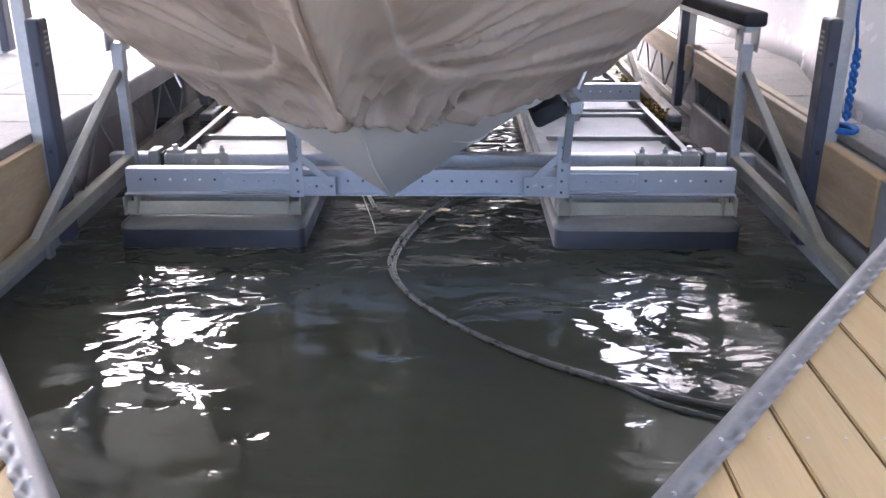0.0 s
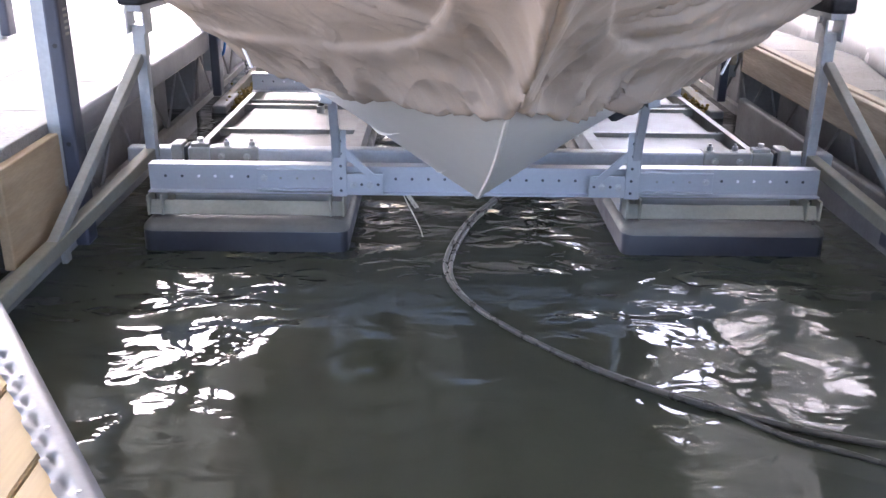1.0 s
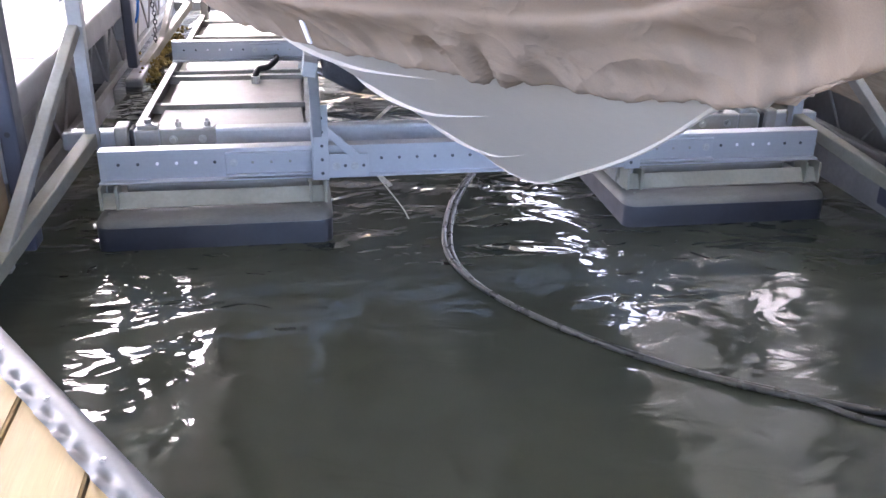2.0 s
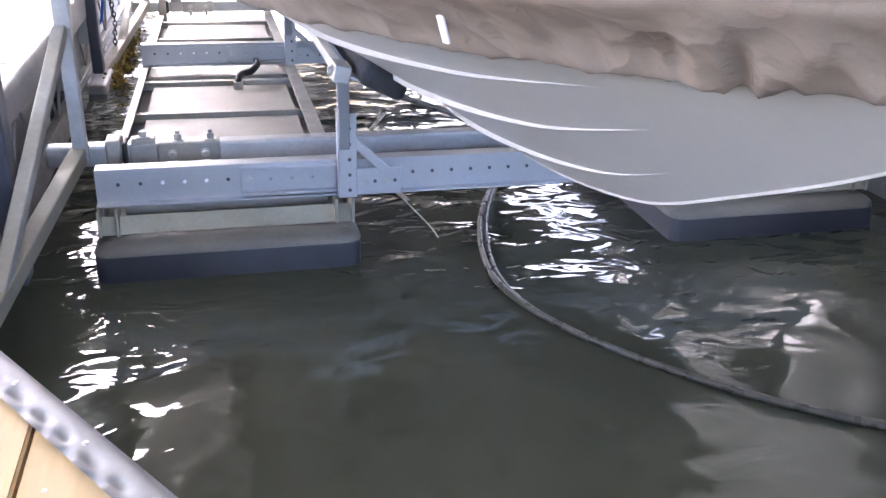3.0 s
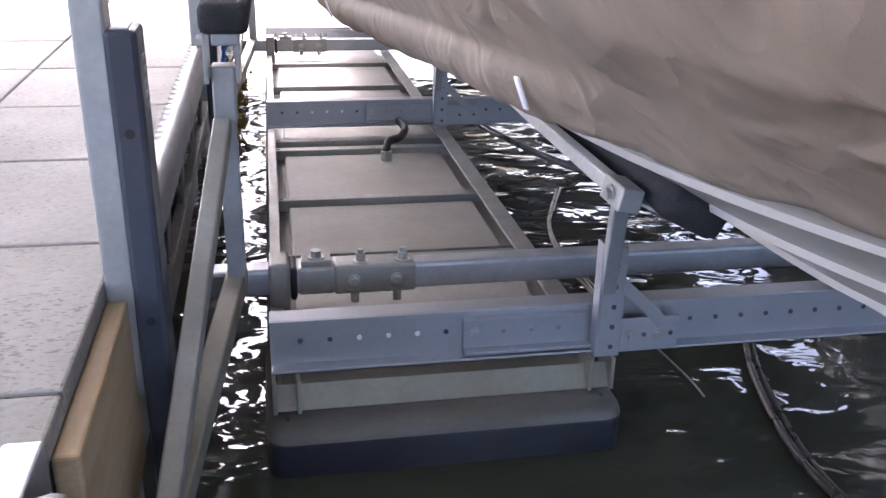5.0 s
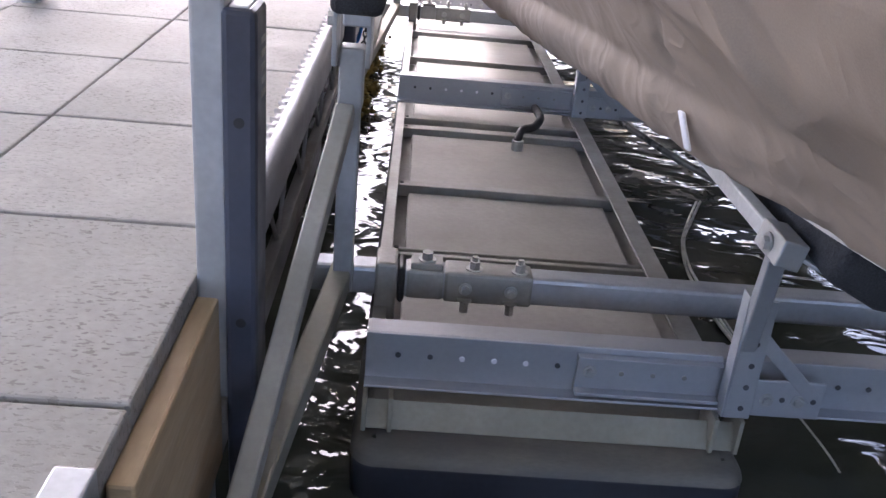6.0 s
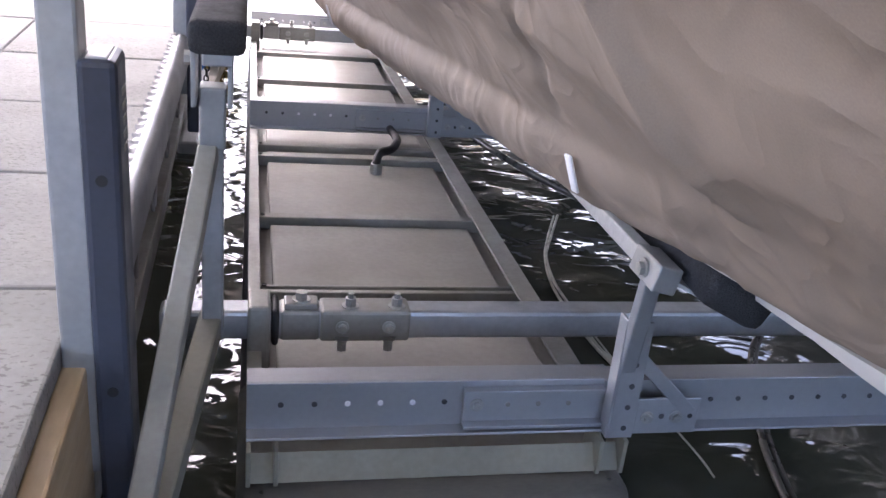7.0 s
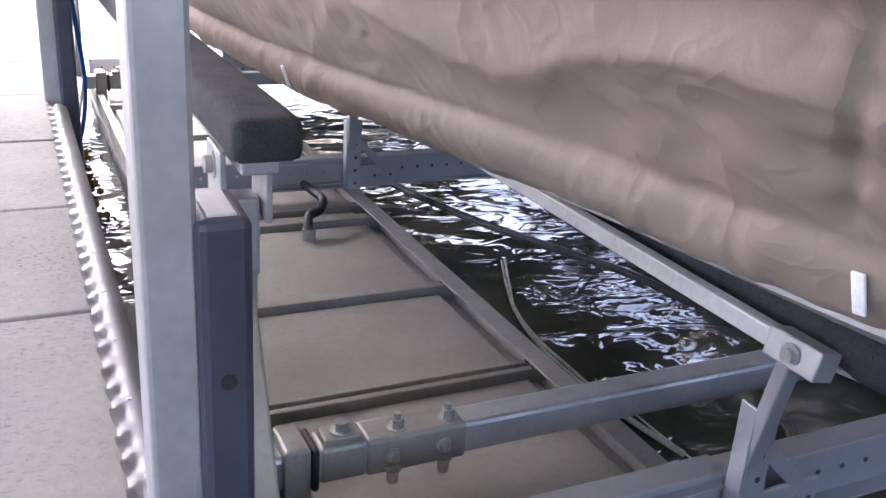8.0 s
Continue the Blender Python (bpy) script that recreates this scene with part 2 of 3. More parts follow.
def hex_bolt(p, axis, r=0.011, length=0.012, stud=0.0):
    """A bolt head on its washer, and a stud end behind it if asked."""
    p, axis = Vector(p), Vector(axis).normalized()
    bm = rod(p, p + axis * 0.003, r * 1.5, 14)
    rod(p + axis * 0.003, p + axis * (0.003 + length), r, 6, bm)
    if stud:
        rod(p + axis * (0.003 + length), p + axis * (0.003 + length + stud), r * 0.55, 8, bm)
    return bm


# ---- water ----
bm = bmesh.new()
for x, y in ((-1500, -1500), (1500, -1500), (1500, 1500), (-1500, 1500)):
    bm.verts.new((x, y, 0))
bm.faces.new(bm.verts)
solid("water", bm, WATER, "dark green rippled harbour water in the slip", "water", "structure")

# ---- the lift, sloping a little down towards its far end ----
CX = -0.17
LIFT = Matrix.Translation((CX, 4.14, 0.333)) @ pose(0, 0, 0, -1.15)


def channel_beam(y, label):
    """A punched cross beam: thin web in front, top flange back, bottom lip forward."""
    b = thing("cross_beam", label, "beam", LIFT @ pose(0, y, 0), "cross beams of the lift")
    h = 0.113

    def length(x0, x1, name, out, mat, lab=""):
        bm = box((x0, -out, -h + 0.004), (x1, -out + 0.006, 0), 0.0015)
        box((x0, -out + 0.006, -0.006), (x1, 0.062 - out, 0), 0.0015, bm)
        box((x0, -out - 0.036, -h), (x1, -out + 0.006, -h + 0.006), 0.0015, bm)
        return part(name, bm, mat, b, lab)

    for s in (-1, 1):
        x0, x1 = sorted((s * 1.39, s * 0.61))
        web = length(x0, x1, "outer_channel", 0.0, ZINC)
        x0, x1 = sorted((s * 0.943, s * 0.632))
        ins = bmesh.new()
        box((x0, -0.012, -h + 0.02), (x1, -0.001, -0.02), 0.002, ins)
        box((x0, -0.034, -h + 0.012), (x1, -0.001, -h + 0.02), 0.001, ins)
        box((x0, -0.022, -0.02), (x1, -0.001, -0.014), 0.001, ins)
        part("splice_channel", ins, ZINC, b, "bolted splice channel")
        # hole discs on the web: white for light showing through, dark for shade
        for k in range(6):
            x = s * (1.322 - k * 0.068)
            part("hole", rod((x, -0.0025, -0.05), (x, 0.004, -0.05), 0.006, 12), TAPE_HOLE_LIGHT if k in (2, 3, 4) else DARK, web)
        for k in range(4):
            x = s * (0.914 - k * 0.068)
            part("bolt" if k == 0 else "hole", hex_bolt((x, -0.012, -0.052), (0, -1, 0), 0.010, 0.008) if k == 0
                 else rod((x, -0.0145, -0.052), (x, -0.008, -0.052), 0.0055, 12), BOLT if k == 0 else GALV_OLD, b)
    mid = length(-0.632, 0.632, "middle_channel", 0.008, ZINC)
    # dark discs carry the shade of the middle channel's holes
    for k in range(12):
        x = -0.372 + k * 0.0676
        part("hole", rod((x, -0.0105, -0.052), (x, -0.004, -0.052), 0.006, 12), DARK, mid)
    return b


def bunk_bracket(y, s):
    """An upright angle with its foot plate and brace, holding the bunk."""
    b = thing("bunk_bracket", "zinc-plated punched steel bunk bracket bolted on the cross beam", "bracket",
              LIFT @ pose(s * 0.625, y, 0) @ Matrix.Diagonal((-s, 1, 1, 1)), "bunk brackets")
    up = bmesh.new()
    box((0.0, -0.056, -0.116), (0.056, -0.048, 0.165), 0.002, up)
    box((-0.006, -0.056, -0.116), (0.0, -0.016, 0.172), 0.002, up)
    up = part("upright", up, ZINC, b)
    part("inner_upright", bar((0.02, -0.02, -0.05), (0.008, -0.098, 0.315), 0.036, 0.03, 0.004), ZINC, b)
    foot = part("foot_plate", box((0.056, -0.054, -0.108), (0.203, -0.046, -0.020), 0.002), ZINC, b)
    part("brace", bar((0.035, -0.05, 0.085), (0.185, -0.05, -0.06), 0.010, 0.03, 0.002), ZINC, b)
    # dark discs paint the shade of the bracket's holes
    for k in range(5):
        part("hole", rod((0.032, -0.058, -0.09 + k * 0.052), (0.032, -0.05, -0.09 + k * 0.052), 0.0062, 12), DARK, up)
    for k in range(2):
        part("bolt", hex_bolt((0.083 + k * 0.067, -0.054, -0.066), (0, -1, 0), 0.010, 0.008), BOLT, b)
        part("hole", rod((0.116 + k * 0.067, -0.056, -0.064), (0.116 + k * 0.067, -0.05, -0.064), 0.006, 12), DARK, foot)
    return b


def hull_bunk(s):
    """The keel bunk: steel carrier on the brackets and a carpeted board inside of it, leaning to the hull."""
    b = thing("hull_bunk", "black carpeted bunk board on a white galvanised carrier under the hull", "boat bunk",
              LIFT @ pose(s * 0.637, -0.025, 0.318) @ Matrix.Diagonal((-s, 1, 1, 1)), "hull bunks")
    part("carrier", box((-0.008, -0.06, -0.016), (0.022, 4.5, 0.022), 0.004), CARRIER, b, "pale galvanised carrier")
    lug = part("clevis", box((-0.014, -0.15, -0.027), (0.036, -0.035, 0.027), 0.004, None, pose(0, 0, 0, 0, 12, 0)), GALV, b)
    part("bolt", hex_bolt((-0.014, -0.094, 0.0), (-1, 0, 0), 0.014, 0.010), BOLT, lug)
    part("strap", bar((0.03, -0.12, -0.005), (0.13, -0.17, -0.045), 0.04, 0.008, 0.002), GALV, b)
    m = pose(0.13, 0, -0.012, 0, 27, 0)
    bm = box((-0.075, -0.22, -0.04), (0.075, 4.6, 0.036), 0.022, None, m)
    part("carpeted_board", bm, CARPET, b, "black carpeted board", True)
    return b


def cross_tube(y, label):
    b = thing("cross_tube", label, "steel tube", LIFT @ pose(0, y, -0.055), "cross tubes of the lift")
    part("tube", box((-1.59, -0.036, -0.037), (1.59, 0.036, 0.037), 0.010), GALV, b)
    for s in (-1, 1):
        sl = part("clamp_sleeve", box((min(s * 1.22, s * 1.0), -0.041, -0.041), (max(s * 1.22, s * 1.0), 0.041, 0.041), 0.008), GALV_OLD, b)
        part("short_sleeve", box((min(s * 1.315, s * 1.22), -0.038, -0.039), (max(s * 1.315, s * 1.22), 0.038, 0.039), 0.008), GALV_OLD, b)
        part("rubber_ring", box((min(s * 1.335, s * 1.317), -0.047, -0.05), (max(s * 1.335, s * 1.317), 0.047, 0.047), 0.010), RUBBER, b)
        part("collar", box((min(s * 1.39, s * 1.337), -0.052, -0.135), (max(s * 1.39, s * 1.337), 0.052, 0.058), 0.008), GALV_OLD, b)
        lug = part("lug", box((min(s * 1.305, s * 1.225), -0.03, 0.038), (max(s * 1.305, s * 1.225), 0.02, 0.056), 0.004), GALV_OLD, b)
        part("bolt", hex_bolt((s * 1.265, -0.005, 0.056), (0, 0, 1), 0.015, 0.018), BOLT, lug)
        for x in (1.147, 1.034):
            part("bolt", hex_bolt((s * x, -0.01, 0.041), (0, 0, 1), 0.014, 0.02, 0.012), BOLT, sl)
            part("bolt", hex_bolt((s * (x + 0.02), -0.041, 0.0), (0, -1, 0), 0.011, 0.014), BOLT, sl)
            part("bolt", hex_bolt((s * (x + 0.02), -0.046, -0.026), (0, 0, -1), 0.012, 0.03), BOLT, sl)
    return b


def pontoon(s):
    """A long float under a steel ladder frame with flat lids between the slats."""
    b = thing("pontoon", "long black plastic float under a silted steel frame with flat lids", "pontoon",
              LIFT @ pose(s * 0.985, 0, 0), "pontoons of the lift")
    bm = box((-0.420, -0.123, -0.62), (0.420, 4.66, -0.224), 0.034)
    part("float", bm, TANK, b, "black plastic float with a pale silt band", True)
    bm = bmesh.new()
    box((-0.395, -0.01, -0.245), (0.395, 4.6, -0.186), 0.012, bm)
    part("float_top", bm, TANK_TOP, b, "silt-covered float top")
    # rounded shoulder round the front end: depth behind the rim and height, carried round both corners
    curve = [(0.080, -0.203), (0.045, -0.209), (0.021, -0.218), (0.006, -0.231), (0.0, -0.248)]
    rim, turn = [((-0.424, 0.35), (-1, 0))], 0.055
    for c, a0 in ((-1, 180), (1, 270)):
        for a in range(a0, a0 + 91, 15):
            n = (math.cos(radians(a)), math.sin(radians(a)))
            rim.append(((c * (0.424 - turn) + turn * n[0], -0.127 + turn + turn * n[1]), n))
    rim.append(((0.424, 0.35), (1, 0)))
    bm, rows = bmesh.new(), []
    for (x, y), n in rim:
        sag = 0.004 * noise.noise(Vector((x * 3, y * 3, s * 2.0)))
        rows.append([bm.verts.new((x - n[0] * q, y - n[1] * q, z + sag)) for q, z in curve]
                    + [bm.verts.new((x - n[0] * (q + 0.012), y - n[1] * (q + 0.012), z - 0.006 + sag)) for q, z in reversed(curve)])
    for a, c in zip(rows, rows[1:]):
        for j in range(len(a)):
            k = (j + 1) % len(a)
            bm.faces.new((a[j], a[k], c[k], c[j]))
    bm.faces.new(rows[0])
    bm.faces.new(rows[-1])
    bmesh.ops.recalc_face_normals(bm, faces=bm.faces)
    shoulder = part("float_shoulder", bm, SHOULDER, b, "silted rounded float shoulder", True)
    shoulder.data.set_sharp_from_angle(angle=radians(50))
    # outer and inner side rails: an upright leg and a foot each
    for side, wide in ((s, 0.034), (-s, 0.06)):
        x = side * 0.405
        bm = box((min(x, x - side * wide), 0.066, -0.121), (max(x, x - side * wide), 4.58, -0.113), 0.002)
        box((min(x, x - side * 0.007), 0.066, -0.21), (max(x, x - side * 0.007), 4.58, -0.121), 0.002, bm)
        part("side_rail", bm, GALV_OLD, b)
    for y, w in ((0.70, 0.02), (0.735, 0.012), (1.275, 0.042), (1.94, 0.05), (2.08, 0.042), (3.25, 0.042), (3.95, 0.042)):
        slat = part("slat", box((-0.40, y - w / 2, -0.178), (0.40, y + w / 2, -0.135), 0.003), GALV_OLD, b)
        # black discs stand for the shaded holes at the slat's two ends
        for q in (-1, 1):
            part("bolt", rod((q * 0.36, y, -0.136), (q * 0.36, y, -0.132), 0.007, 8), RUBBER, slat)
    for y0, y1 in ((0.08, 0.69), (0.745, 1.25), (1.30, 1.91), (1.97, 2.055), (2.11, 3.22), (3.28, 3.92), (3.98, 4.55)):
        part("lid", box((-0.335, y0 + 0.012, -0.19), (0.335, y1 - 0.012, -0.155), 0.006), TANK_TOP, b, "flat silted lid")
    # leaning end plate below the beam
    m = pose(0, -0.026, -0.146, -34)
    part("end_plate", box((-0.40, -0.005, -0.062), (0.405, 0.003, 0.0), 0.002, None, m), SILT, b, "silted leaning end plate")
    part("end_ledge", box((-0.40, 0.012, -0.132), (0.40, 0.06, -0.122), 0.002), SILT, b)
    for q in (-0.40, -0.345, 0.345, 0.40):
        part("end_bracket", box((q - 0.005, -0.070, -0.200), (q + 0.005, 0.02, -0.115), 0.002), SILT, b)
    return b


for y, lab in ((0.0, "zinc-plated punched steel beam over the float ends"), (2.25, "zinc-plated punched steel beam across the middle of the lift"),
               (4.55, "zinc-plated punched steel beam at the far end of the lift")):
    channel_beam(y, lab)
    for s in (-1, 1):
        bunk_bracket(y, s)
for s in (-1, 1):
    hull_bunk(s)
    pontoon(s)
cross_tube(0.38, "grey galvanised square tube with bolted clamps over the floats")
cross_tube(4.17, "grey galvanised square tube at the far end of the lift")


def swing_arm(x, y, z, s, label):
    """An arm splayed down to the dock, with its upright, brace and clevis for the side bunk."""
    b = thing("swing_arm", label, "lift arm", pose(x, y, z), "swing arms of the lift")
    part("arm", bar((0, 0.03, 0.008), (s * 0.205, -1.57, -0.207), 0.052, 0.056, 0.006), SILT, b)
    part("upright", box((-0.023, -0.03, -0.03), (0.023, 0.02, 0.47), 0.004), GALV, b)
    part("upper_upright", box((-0.027, -0.034, 0.43), (0.027, 0.024, 0.565), 0.005), GALV, b)
    part("brace", bar((s * 0.008, -0.03, 0.43), (s * 0.118, -0.90, -0.118), 0.042, 0.04, 0.005), GALV_OLD, b)
    for q in (1, -1):
        cl = part("clevis_cheek", box((q * 0.036 - 0.005, -0.06, 0.53), (q * 0.036 + 0.005, 0.04, 0.65), 0.002), GALV, b)
    part("bolt", hex_bolt((-0.041, -0.01, 0.62), (-1, 0, 0), 0.015, 0.012), BOLT, cl)
    return b


def side_bunk(x, label):
    b = thing("side_bunk", label, "boat bunk", pose(x, 4.37, 0.912, -1.6), "side bunks")
    part("carrier", box((-0.03, 0.0, 0.0), (0.03, 4.15, 0.03), 0.004), GALV, b)
    bm = box((-0.054, -0.05, 0.03), (0.054, 4.3, 0.098), 0.016)
    part("carpeted_board", bm, CARPET, b, "black carpeted board", True)
    return b


for s in (-1, 1):
    x = CX + s * 1.468
    swing_arm(x, 4.47, 0.287, s, "galvanised swing arm with upright and brace beside the dock")
    swing_arm(x, 8.29, 0.212, s, "galvanised swing arm with upright and brace at the far end")
    side_bunk(x - s * 0.013, "black carpeted side bunk on galvanised uprights beside the dock")

# breather hose on the float
b = thing("breather_hose", "short bent black hose on a float lid below the beam", "hose", LIFT @ pose(-1.0, 0, 0))
part("hose", sweep(((0.10, 1.80, -0.155), (0.10, 1.81, -0.115), (0.12, 1.86, -0.09), (0.17, 1.9, -0.085), (0.20, 1.96, -0.07), (0.21, 2.08, -0.08), (0.21, 2.28, -0.1)), 0.017), RUBBER, b, "", True)
part("fitting", rod((0.10, 1.80, -0.16), (0.10, 1.80, -0.115), 0.024), GALV_OLD, b)
b2 = thing("breather_hose", "short bent black hose on the other float lid", "hose", LIFT @ pose(1.0, 0, 0))
part("hose", sweep(((-0.10, 1.80, -0.155), (-0.10, 1.81, -0.105), (-0.16, 1.9, -0.07), (-0.26, 1.95, -0.08), (-0.34, 2.05, -0.1)), 0.017), RUBBER, b2, "", True)
part("fitting", rod((-0.10, 1.80, -0.16), (-0.10, 1.80, -0.115), 0.024), GALV_OLD, b2)

# ---- the boat ----
BX = -0.262


def spline(x, xs, ys):
    """A smooth line through the points."""
    return float(np.interp(x, xs, ys)) if x <= xs[0] or x >= xs[-1] else hermite(x, xs, ys)


def hermite(x, xs, ys):
    i = max(k for k in range(len(xs) - 1) if xs[k] <= x)

    def slope(k):
        a, b = max(k - 1, 0), min(k + 1, len(xs) - 1)
        return (ys[b] - ys[a]) / (xs[b] - xs[a])

    h = xs[i + 1] - xs[i]
    u = (x - xs[i]) / h
    return ((2 * u ** 3 - 3 * u * u + 1) * ys[i] + (u ** 3 - 2 * u * u + u) * h * slope(i)
            + (3 * u * u - 2 * u ** 3) * ys[i + 1] + (u ** 3 - u * u) * h * slope(i + 1))


ST = [1.12, 1.22, 1.48, 1.92, 2.25, 2.60, 3.00, 3.70, 4.32, 5.27, 7.0, 9.2]
KEEL = [1.57, 1.50, 1.32, 1.095, 0.90, 0.735, 0.575, 0.445, 0.41, 0.37, 0.30, 0.22]
HEM_W = [0.0, 0.0, 0.005, 0.02, 0.26, 0.455, 0.62, 0.80, 0.915, 1.025, 1.06, 1.04]
HEM_Z = [1.52, 1.45, 1.27, 1.065, 1.015, 0.985, 0.955, 0.905, 0.88, 0.815, 0.73, 0.65]
GUN_W = [0.0, 0.28, 0.52, 0.80, 0.98, 1.10, 1.19, 1.25, 1.28, 1.32, 1.32, 1.28]
FLARE = [0.0, 0.03, 0.07, 0.12, 0.14, 0.14, 0.11, 0.045, 0.02, 0.0, 0.0, 0.0]
GUN_Z = [1.74, 1.74, 1.76, 1.76, 1.75, 1.74, 1.72, 1.69, 1.66, 1.62, 1.56, 1.5]

boat = thing("boat", "covered motor boat with a grey-white hull lying on the lift", "boat", pose(BX, 0, 0))


def hull_at(y, a, out=0.0):
    """A point of the hull's side at station y: a runs from the keel (0) to the chine (1); out stands off from it."""
    k, w, h = spline(y, ST, KEEL), max(spline(y, ST, HEM_W) - 0.02, 0.004), spline(y, ST, HEM_Z) + 0.02
    bulge = 0.06 * math.sin(math.pi * min(a, 1.0))
    x, z = w * a, k + (h - k) * (a ** 1.02 + bulge * 0.35)
    n = Vector((h - k, -w)).normalized()
    return x + n.x * out, z + n.y * out


bm = bmesh.new()
NY, rings = 110, []
for i in range(NY + 1):
    y = 1.86 + (9.1 - 1.86) * (i / NY) ** 1.25
    row = [hull_at(y, a / 10) for a in range(11)] + [(hull_at(y, 1.0)[0] * 1.03, hull_at(y, 1.0)[1] + 0.10)]
    rings.append([bm.verts.new((-x, y, z)) for x, z in reversed(row[1:])] + [bm.verts.new((0, y, row[0][1]))]
                 + [bm.verts.new((x, y, z)) for x, z in row[1:]])
for a, c in zip(rings, rings[1:]):
    for j in range(len(a) - 1):
        bm.faces.new((a[j], a[j + 1], c[j + 1], c[j]))
bm.faces.new(rings[-1])
bm.faces.new(rings[0])
hull = part("hull", bm, GEL, boat, "grey-white gelcoat hull", True)
hull.data.set_sharp_from_angle(angle=radians(24))
for s in (-1, 1):
    for a0, y0 in ((0.17, 2.25), (0.44, 2.08), (0.73, 2.02)):
        bm, rows = bmesh.new(), []
        for i in range(91):
            y = y0 + (9.0 - y0) * (i / 90) ** 1.2
            g = min(1.0, ((y - y0) / 1.5) ** 0.95 + 0.01)
            w = max(spline(y, ST, HEM_W), 0.05)
            d = min(0.036 / math.hypot(w, 0.42), 0.066) * g
            p, q = hull_at(y, a0, -0.002), hull_at(y, a0 + d, -0.003)
            lip = (q[0] - 0.001, p[1] + 0.004 - 0.004 * g)
            rows.append([bm.verts.new((s * x, y, z)) for x, z in (p, lip, q)])
        for a, c in zip(rows, rows[1:]):
            for j in range(3):
                bm.faces.new((a[j], a[(j + 1) % 3], c[(j + 1) % 3], c[j]))
        bm.faces.new(rows[0])
        bm.faces.new(rows[-1])
        part("spray_strake", bm, GEL, boat)
bm, rows = bmesh.new(), []
for i in range(61):
    y = 1.9 + 7.0 * i / 60
    k = spline(y, ST, KEEL)
    rows.append([bm.verts.new((x, y, k + z)) for x, z in ((-0.007, 0.008), (-0.003, -0.003), (0.003, -0.003), (0.007, 0.008))])
for a, c in zip(rows, rows[1:]):
    for j in range(4):
        bm.faces.new((a[j], a[(j + 1) % 4], c[(j + 1) % 4], c[j]))
bm.faces.new(rows[0])
bm.faces.new(rows[-1])
part("keel_strip", bm, GEL, boat)


def cover_mesh():
    """The canvas: from its gathered hem up over the gunwale to the ridge, with drag folds and wrinkles."""
    bm = bmesh.new()
    rows = []
    NS, NU = 820, 150
    for i in range(NS + 1):
        y = 1.122 + (9.15 - 1.122) * (i / NS) ** 1.35
        hw, hz = spline(y, ST, HEM_W), spline(y, ST, HEM_Z)
        gw, gz = spline(y, ST, GUN_W), spline(y, ST, GUN_Z)
        k = min(1.0, 0.35 + hw / 0.22)
        fl = spline(y, ST, FLARE)
        bw, bz = hw + 0.040 * k + fl, hz + 0.105
        xs = [0.0, 0.04, 0.085, 0.12, 0.15, 0.17]
        pw = [hw - 0.03, hw + 0.010 * k, hw + 0.044 * k + 0.1 * fl, hw + 0.047 * k + 0.45 * fl, bw - 0.009 * k, bw + 0.004 * k]
        pz = [hz + 0.02, hz, hz + 0.040, hz + 0.075, bz, bz + 0.016]
        e = 0.62 + 0.20 * max(0.0, 1 - (y - 1.12) / 1.4)
        for q in (0.12, 0.26, 0.44, 0.68, 1.0):
            xs.append(0.17 + 0.57 * q)
            pw.append(bw + (gw - bw) * ((q + 0.04) ** e - 0.04 ** e) / (1.04 ** e - 0.04 ** e))
            pz.append(bz + 0.016 + (gz - bz - 0.016) * q)
        xs, pw, pz = xs + [0.87, 1.0], pw + [gw * 0.75, 0.0], pz + [gz + 0.16, gz + 0.34]
        half = []
        for j in range(NU + 1):
            u = j / NU
            w, z = max(spline(u, xs, pw), 0.0), spline(u, xs, pz)
            half.append((w, y, z, u))
        rows.append(half)

    def lift_of(w, y, z, u, side):
        p = Vector((side * w * 2.2, y * 2.2, z * 2.2))
        big = noise.noise(p * 0.7 + Vector((side * 5, 0, 0)))
        # drag folds that fan out from the pinch at the stem, gathers along the hem, broken creases, small wrinkles
        bend = Vector((noise.noise(p * 0.9 + Vector((4, 1, 2))), noise.noise(p * 0.9 + Vector((8, 3, 1))), noise.noise(p * 0.9 + Vector((2, 9, 6)))))
        away = math.hypot(w, y - 1.72)
        fan = math.atan2(z - 1.17, away + 0.02)
        dist = math.hypot(away, z - 1.17)
        folds = noise.noise(Vector((fan * 9.0 + 1.1 * bend.x, dist * 1.1, side * 7.3)))
        near_pinch = math.exp(-((dist - 0.24) / 0.50) ** 2)
        drag = max(0.0, 1 - abs(folds) / 0.30) ** 1.5 * near_pinch * (0.024 if side > 0 else 0.017)
        near_hem = math.exp(-((u - 0.075) / 0.05) ** 2)
        bow = math.exp(-((y - 1.98) / 0.42) ** 2)
        run = y + w + 0.10 * bend.y
        pleat = 0.55 - abs(noise.noise(Vector((run * 10.0, u * 4.0, side * 3.7)))) * 2.0
        small_pleat = 0.4 - abs(noise.noise(Vector((run * 19.0 + 3.0 * u, u * 7.0, side * 1.9)))) * 2.0
        gather = near_hem * (pleat * (0.002 + 0.050 * bow) + small_pleat * (0.0025 + 0.034 * bow)) * (0.4 + 1.2 * abs(noise.noise(p * 0.8 + Vector((0, 0, side)))))

        def fold(f, o, along):
            """Sharp-edged crumples, longer along one slanting direction."""
            q = (p + 0.35 * bend) * f
            slant = q.y * 0.80 - q.z * 0.60
            cross = q.y * 0.60 + q.z * 0.80
            return 0.42 - abs(noise.noise(Vector((q.x * 0.6, slant * along, cross)) + Vector(o))) * 2.0

        patch = min(1.0, max(0.45, noise.noise(p * 0.55 + Vector((1, 7, side))) * 1.8 + 0.62))
